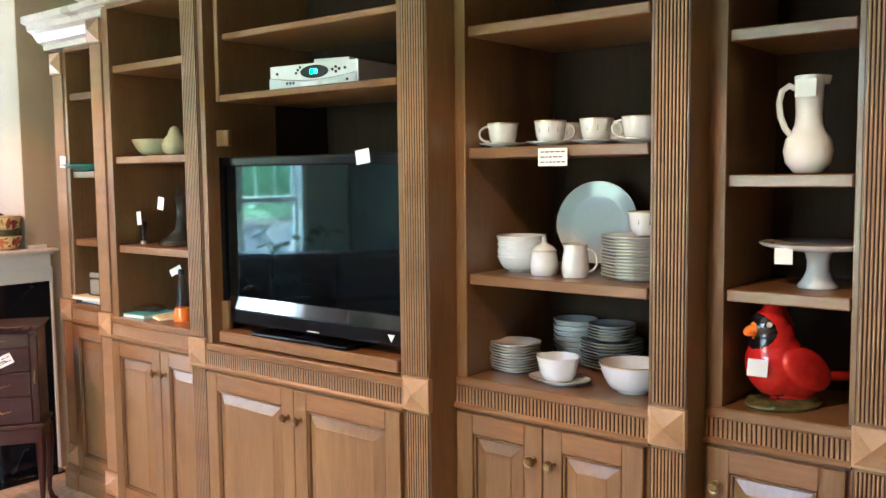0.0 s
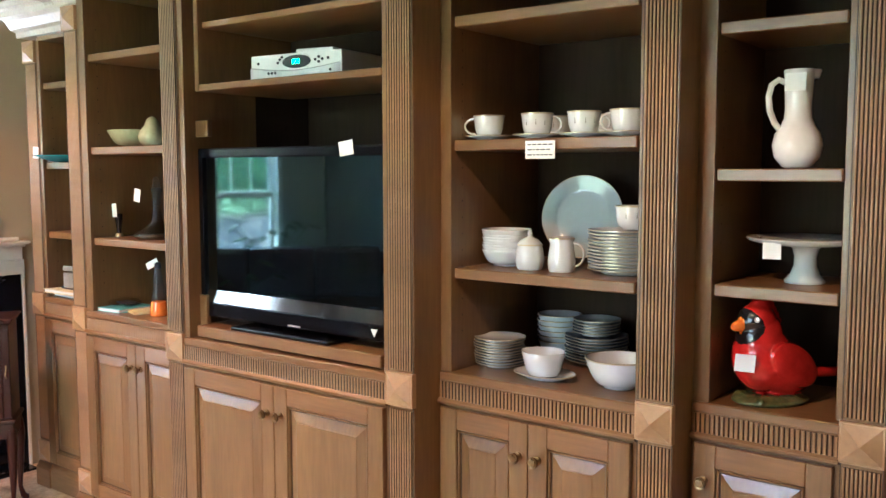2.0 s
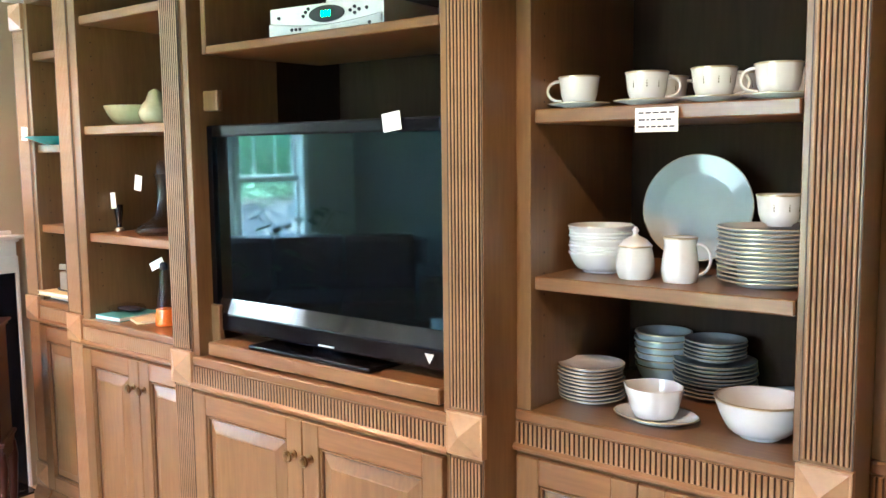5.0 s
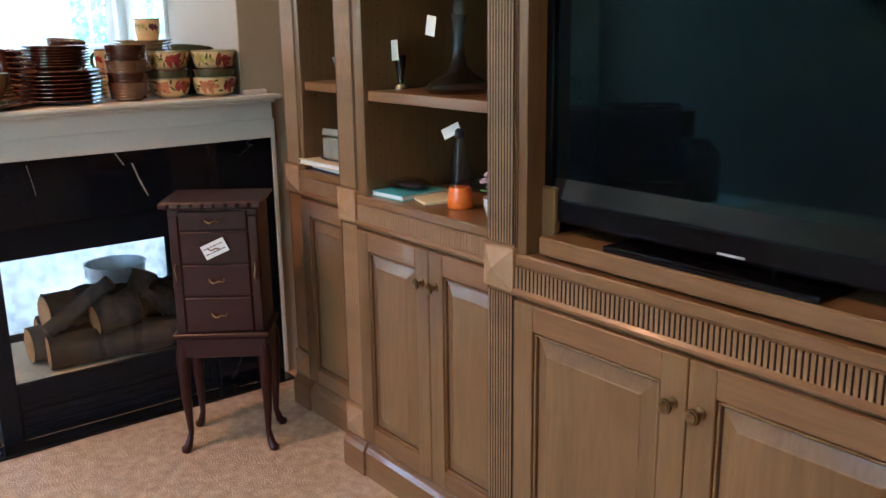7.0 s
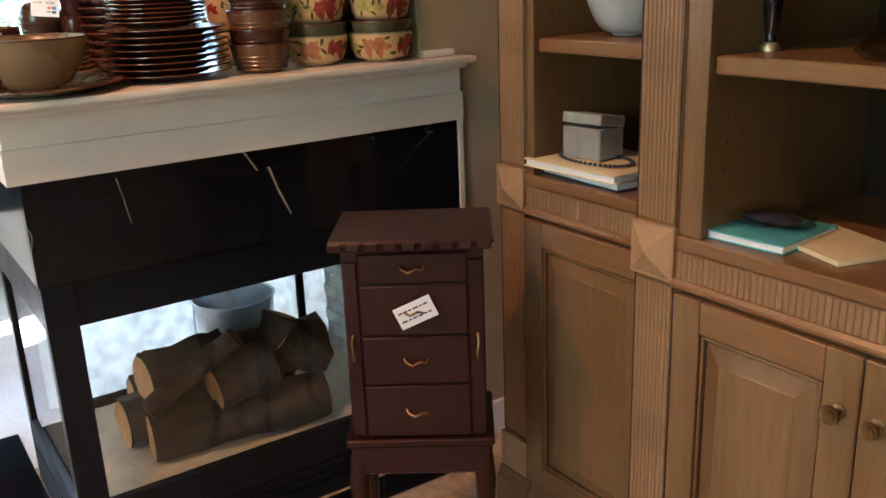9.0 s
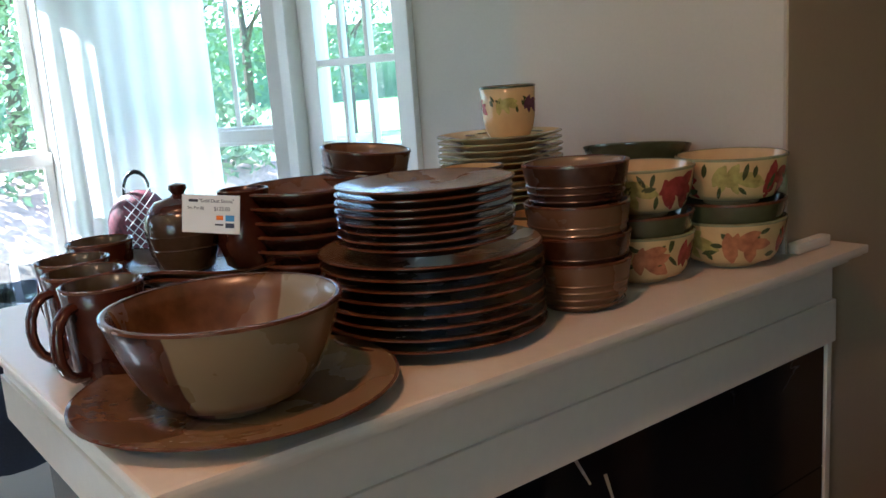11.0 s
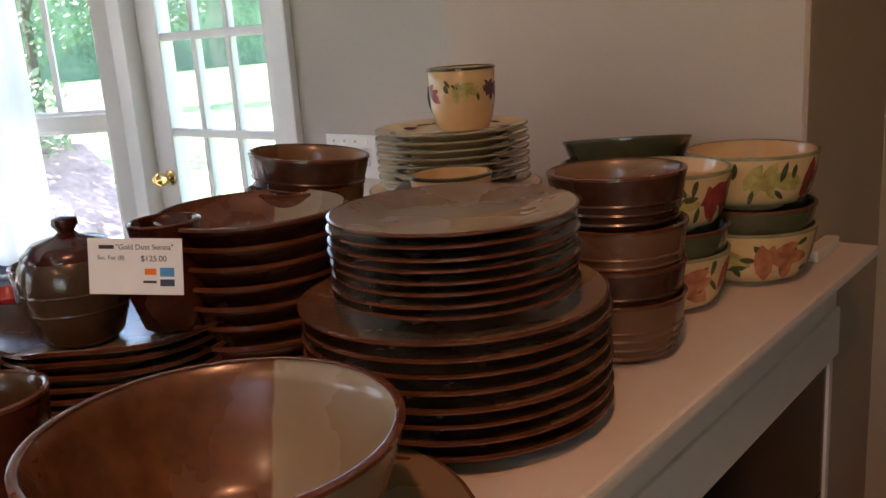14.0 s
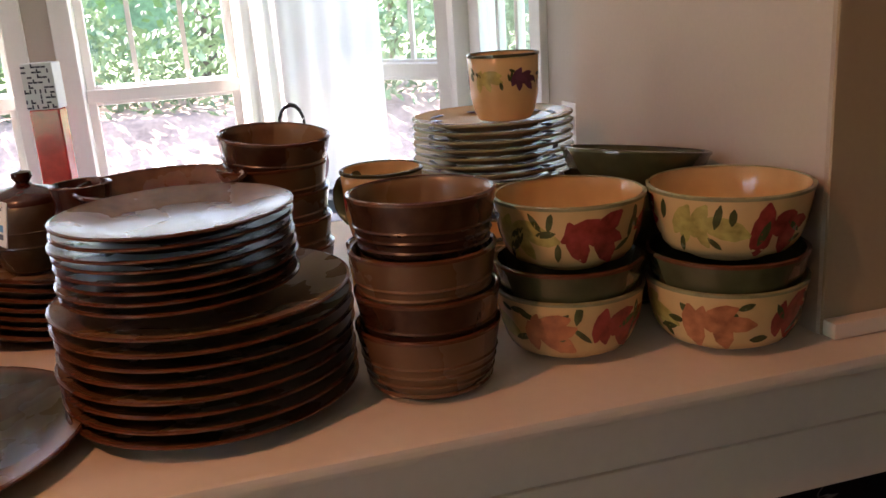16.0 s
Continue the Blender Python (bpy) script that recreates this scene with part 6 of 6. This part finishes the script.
copy_thing(gbw, pose(-3.132, 0.122, Z0 + 0.128, -7, -5, 0))
fm = mug("mug", 0.052, 0.092, "ivory mug with painted flowers and a green looped handle", FLCREAM, "painted mugs", FLGREEN,
         [(0, 0.003), (0.032, 0.003), (0.034, 0), (0.038, 0.0), (0.044, 0.012), (0.049, 0.035), (0.050, 0.06), (0.0515, 0.091)], 0.006, 0.036)
fm.children[[c.name.split('.')[0] for c in fm.children].index("handle")].data.materials[0] = FLGREEN
FMP = [(0.038, 0.0), (0.044, 0.012), (0.049, 0.035), (0.050, 0.06), (0.0515, 0.091)]
flowers(fm, FMP, 0.058, 0.017, [3, 0, 2, 3, 0], 31, (0.012, 0.086))
fplz = 0.0118
fpl = plate("dinner_plate", 0.134, "ivory plate with a painted border and green rim in a stack", FLCREAM, RIMLINE, "stack of painted plates", h=0.017)
pile(fpl, 10, -3.381, 0.028, Z0, fplz, 0, 0.002, random.Random(16), 30)
fpl2 = plate("salad_plate", 0.117, "smaller ivory plate with painted fruit and green rim in a stack", FLCREAM, RIMLINE, "stack of painted plates", h=0.015)
bm = bmesh.new()
for k in range(5):
    a = k * 1.256
    for j in range(4):
        blob(bm, (0.093 * math.cos(a + 0.09 * j), 0.093 * math.sin(a + 0.09 * j), 0.0105), (0.009, 0.007, 0.0012), 1)
part("painted_border", bm, P_LEAF, fpl2)
bm = bmesh.new()
for k in range(5):
    a = k * 1.256 + 0.6
    blob(bm, (0.082 * math.cos(a), 0.082 * math.sin(a), 0.010), (0.013, 0.011, 0.0012), 1)
part("painted_fruit", bm, P_PUR, fpl2)
pile(fpl2, 8, -3.379, 0.026, Z0 + 10 * fplz + 0.002, 0.0115, 0, 0.002, random.Random(17), 30)
topz = Z0 + 10 * fplz + 0.002 + 8 * 0.0115 + 0.0
copy_thing(fm, pose(-3.368, 0.043, topz - 0.002, 0, 0, 165))
for k, (x, y, zz, rz) in enumerate(((-3.220, -0.178, Z0 + 0.093, 215), (-3.220, -0.178, Z0, 150), (-3.200, -0.060, Z0, 10))):
    if k == 0:
        fm.matrix_basis = pose(x, y, zz, 0, 0, rz)
    else:
        copy_thing(fm, pose(x, y, zz, 0, 0, rz))

# ---- breakfast room ----
tb = thing("table", "table with pale legs under a dark navy cloth", "table", -4.95, -0.44, 0.20)
part("tabletop", box(-0.38, 0.38, -0.75, 0.62, 0.72, 0.75, bev=0.004), CHERRY, tb)
for sx in (-1, 1):
    for sy in (-1, 1):
        part("leg", box(sx * 0.32 - 0.03, sx * 0.32 + 0.03, -0.06 + sy * 0.6 - 0.03, -0.06 + sy * 0.6 + 0.03, -0.2, 0.72), WHITE, tb)
cl = thing("tablecloth", "dark navy tablecloth hanging in folds", "tablecloth", -4.95, -0.44, 0.9505)
bm = bmesh.new()
ringn = 96
prev = None
for lv, (ex, z) in enumerate(((0, 0.004), (0.006, -0.01), (0.014, -0.08), (0.022, -0.16), (0.030, -0.25), (0.036, -0.33))):
    row = []
    for i in range(ringn):
        a = 2 * math.pi * i / ringn
        c, d = math.cos(a), math.sin(a)
        q = (abs(c) ** 8 + abs(d) ** 8) ** (-1 / 8)
        e = ex * (1 + 0.9 * math.sin(i * 0.9) * (lv > 1))
        row.append(bm.verts.new((c * q * (0.386 + e), -0.065 + d * q * (0.69 + e), z)))
    if prev:
        for i in range(ringn):
            bm.faces.new([prev[i], prev[(i + 1) % ringn], row[(i + 1) % ringn], row[i]])
    else:
        bm.faces.new(row)
    prev = row
part("cloth", bm, NAVY, cl, "", 70)
TT = 0.956
rb = random.Random(3)
for k in range(9):
    x, y = -4.95 + rb.uniform(-0.28, 0.30), -0.62 + rb.uniform(-0.55, 0.6)
    gl = thing("glass", "clear drinking glass on the dark table", "glass", x, y, TT, group="glasses on the table")
    part("wall", lathe([(0, 0.004), (0.028, 0), (0.033, 0.11), (0.031, 0.11), (0.026, 0.008), (0, 0.008)], 24), CRYSTAL, gl, "", 60)
gf = thing("gift_bag", "red bag with a black and white maze-patterned top", "bag", -5.05, -0.80, TT, 75)
part("bag", box(-0.045, 0.045, -0.03, 0.03, 0, 0.40, bev=0.004), REDG, gf, "red lower part")
part("top", box(-0.047, 0.047, -0.032, 0.032, 0.40, 0.535, bev=0.002), PAPER, gf, "white patterned top")
bm = bmesh.new()
for i in range(6):
    for j in range(9):
        if rb.random() < 0.6:
            bx(bm, -0.045 + 0.015 * i, -0.045 + 0.015 * i + 0.013, -0.034, -0.0322, 0.403 + 0.0148 * j, 0.408 + 0.0148 * j)
        if rb.random() < 0.4:
            bx(bm, -0.045 + 0.015 * i, -0.041 + 0.015 * i, -0.034, -0.0322, 0.403 + 0.0148 * j, 0.415 + 0.0148 * j)
part("pattern", bm, INK, gf)
for k, (x, y, c, l) in enumerate(((-4.75, -0.10, REDG, "red"), (-4.85, -0.75, LEAF, "green"), (-4.72, -0.95, PORC, "white"), (-4.9, -0.35, PORC, "white"))):
    vz, _ = bowl("dish", 0.07, 0.05, "small %s dish on the dark table" % l, c, c, "dishes on the table", 0.5)
    vz.matrix_basis = pose(x, y, TT)
wt = thing("handbag", "woven dark red handbag with a pale diamond pattern", "handbag", -5.15, -0.07, TT, 75)
bm = bmesh.new()
blob(bm, (0, 0, 0.10), (0.13, 0.07, 0.10), 3, 0.02, rb)
part("body", bm, mat("woven_red", (0.10, 0.02, 0.03), 0.6, var=0.6, scale=60, bump=0.4), wt, "", True)
bm = bmesh.new()
for k in range(-3, 4):
    for s in (-1, 1):
        tube([(0.13 * math.sin(u) * 0.98, -0.0715 * math.cos(u), 0.10 + 0.10 * (s * 0.9 * math.sin(u) + k * 0.25)) for u in (-0.5, -0.25, 0, 0.25, 0.5)], 0.0015, 5, bm)
part("pattern", bm, PAPER, wt)
part("handle", tube(handle_pts(0.0, -0.05, 0.05, 0.06), 0.006, 8), BLACKG, wt, "", True, pose(0, 0, 0.19, 0, -90, 0))
wt.scale = (0.85, 1.0, 1.35)

# dark sofa, added unseen to darken the lower part of the television's reflection
sf = thing("sofa", "dark brown leather sofa with rolled arms, near the broad windows", "sofa", -4.05, -3.05, 0, -42)
HIDE = mat("dark_leather", (0.020, 0.011, 0.008), 0.45, var=0.3, scale=8, bump=0.2, bscale=60)
part("base", box(-0.98, 0.98, -0.42, 0.40, 0.10, 0.30, bev=0.02), HIDE, sf)
for k in (-1, 0, 1):
    part("seat_cushion", box(k * 0.58 - 0.285, k * 0.58 + 0.285, -0.30, 0.42, 0.302, 0.45, bev=0.04), HIDE, sf)
    part("back_cushion", box(k * 0.58 - 0.285, k * 0.58 + 0.285, -0.40, -0.20, 0.452, 0.90, bev=0.05), HIDE, sf)
for sx in (-1, 1):
    part("arm", box(sx * 0.98 - 0.10, sx * 0.98 + 0.10, -0.42, 0.40, 0.302, 0.64, bev=0.05), HIDE, sf)
    for sy in (-0.36, 0.34):
        part("leg", lathe([(0, 0), (0.022, 0), (0.030, 0.10), (0, 0.10)], 16), CHERRY, sf, "", 60, pose(sx * 0.9, sy, 0))
part("back_panel", box(-0.98, 0.98, -0.46, -0.422, 0.10, 0.84, bev=0.015), HIDE, sf)

# living-room plants in front of the broad window
def plant(x, y, h, n, seed, label):
    rp = random.Random(seed)
    t = thing("potted_plant", label, "plant", x, y, 0, group="house plants")
    part("pot", lathe([(0, 0), (0.11, 0), (0.15, 0.26), (0.16, 0.28), (0.14, 0.28), (0, 0.24)], 28), CELADON, t, "", 60)
    bm, bs = bmesh.new(), bmesh.new()
    for k in range(n):
        a, r, z = rp.uniform(0, 6.283), rp.uniform(0.15, 0.5), rp.uniform(0.55, 1.0) * h
        tip = Vector((r * math.cos(a), r * math.sin(a), z))
        tube([(0, 0, 0.25), tip * 0.5 + Vector((0, 0, 0.25)), tip], 0.005, 5, bs)
        u = Vector((math.cos(a), math.sin(a), -0.4)).normalized()
        v = u.cross(Vector((0, 0, 1))).normalized()
        L = rp.uniform(0.12, 0.22)
        pts = [tip, tip + u * L * 0.4 + v * L * 0.3, tip + u * L, tip + u * L * 0.4 - v * L * 0.3]
        bm.faces.new([bm.verts.new(q) for q in pts])
    bmesh.ops.solidify(bm, geom=bm.faces[:], thickness=0.002)
    part("leaf", bm, LEAF, t)
    part("stem", bs, LEAF, t)


plant(-4.9, -3.7, 1.1, 26, 1, "broad-leaved green house plant in a glazed pot")
plant(-4.5, -3.0, 0.9, 20, 2, "broad-leaved green house plant in a glazed pot")

# ---- whitewashed bricks inside the firebox ----
bmB = box(-0.047, 0.047, -0.007, 0.007, -0.021, 0.021, bev=0.003)
meB = bpy.data.meshes.new("brick")
bmesh.ops.recalc_face_normals(bmB, faces=bmB.faces)
bmB.to_mesh(meB)
bmB.free()
meB.materials.append(BRICKW)
for j in range(11):
    for i in range(6):
        x = FB + 0.085 + i * 0.1 + (0.05 if j % 2 else 0)
        if x + 0.047 > FX - 0.05:
            continue
        b = new("brick", meB)
        b.parent = fp
        b.matrix_basis = pose(x, YJ - 0.034 - 0.001 * ((i * 7 + j * 3) % 3), 0.21 + j * 0.0455)
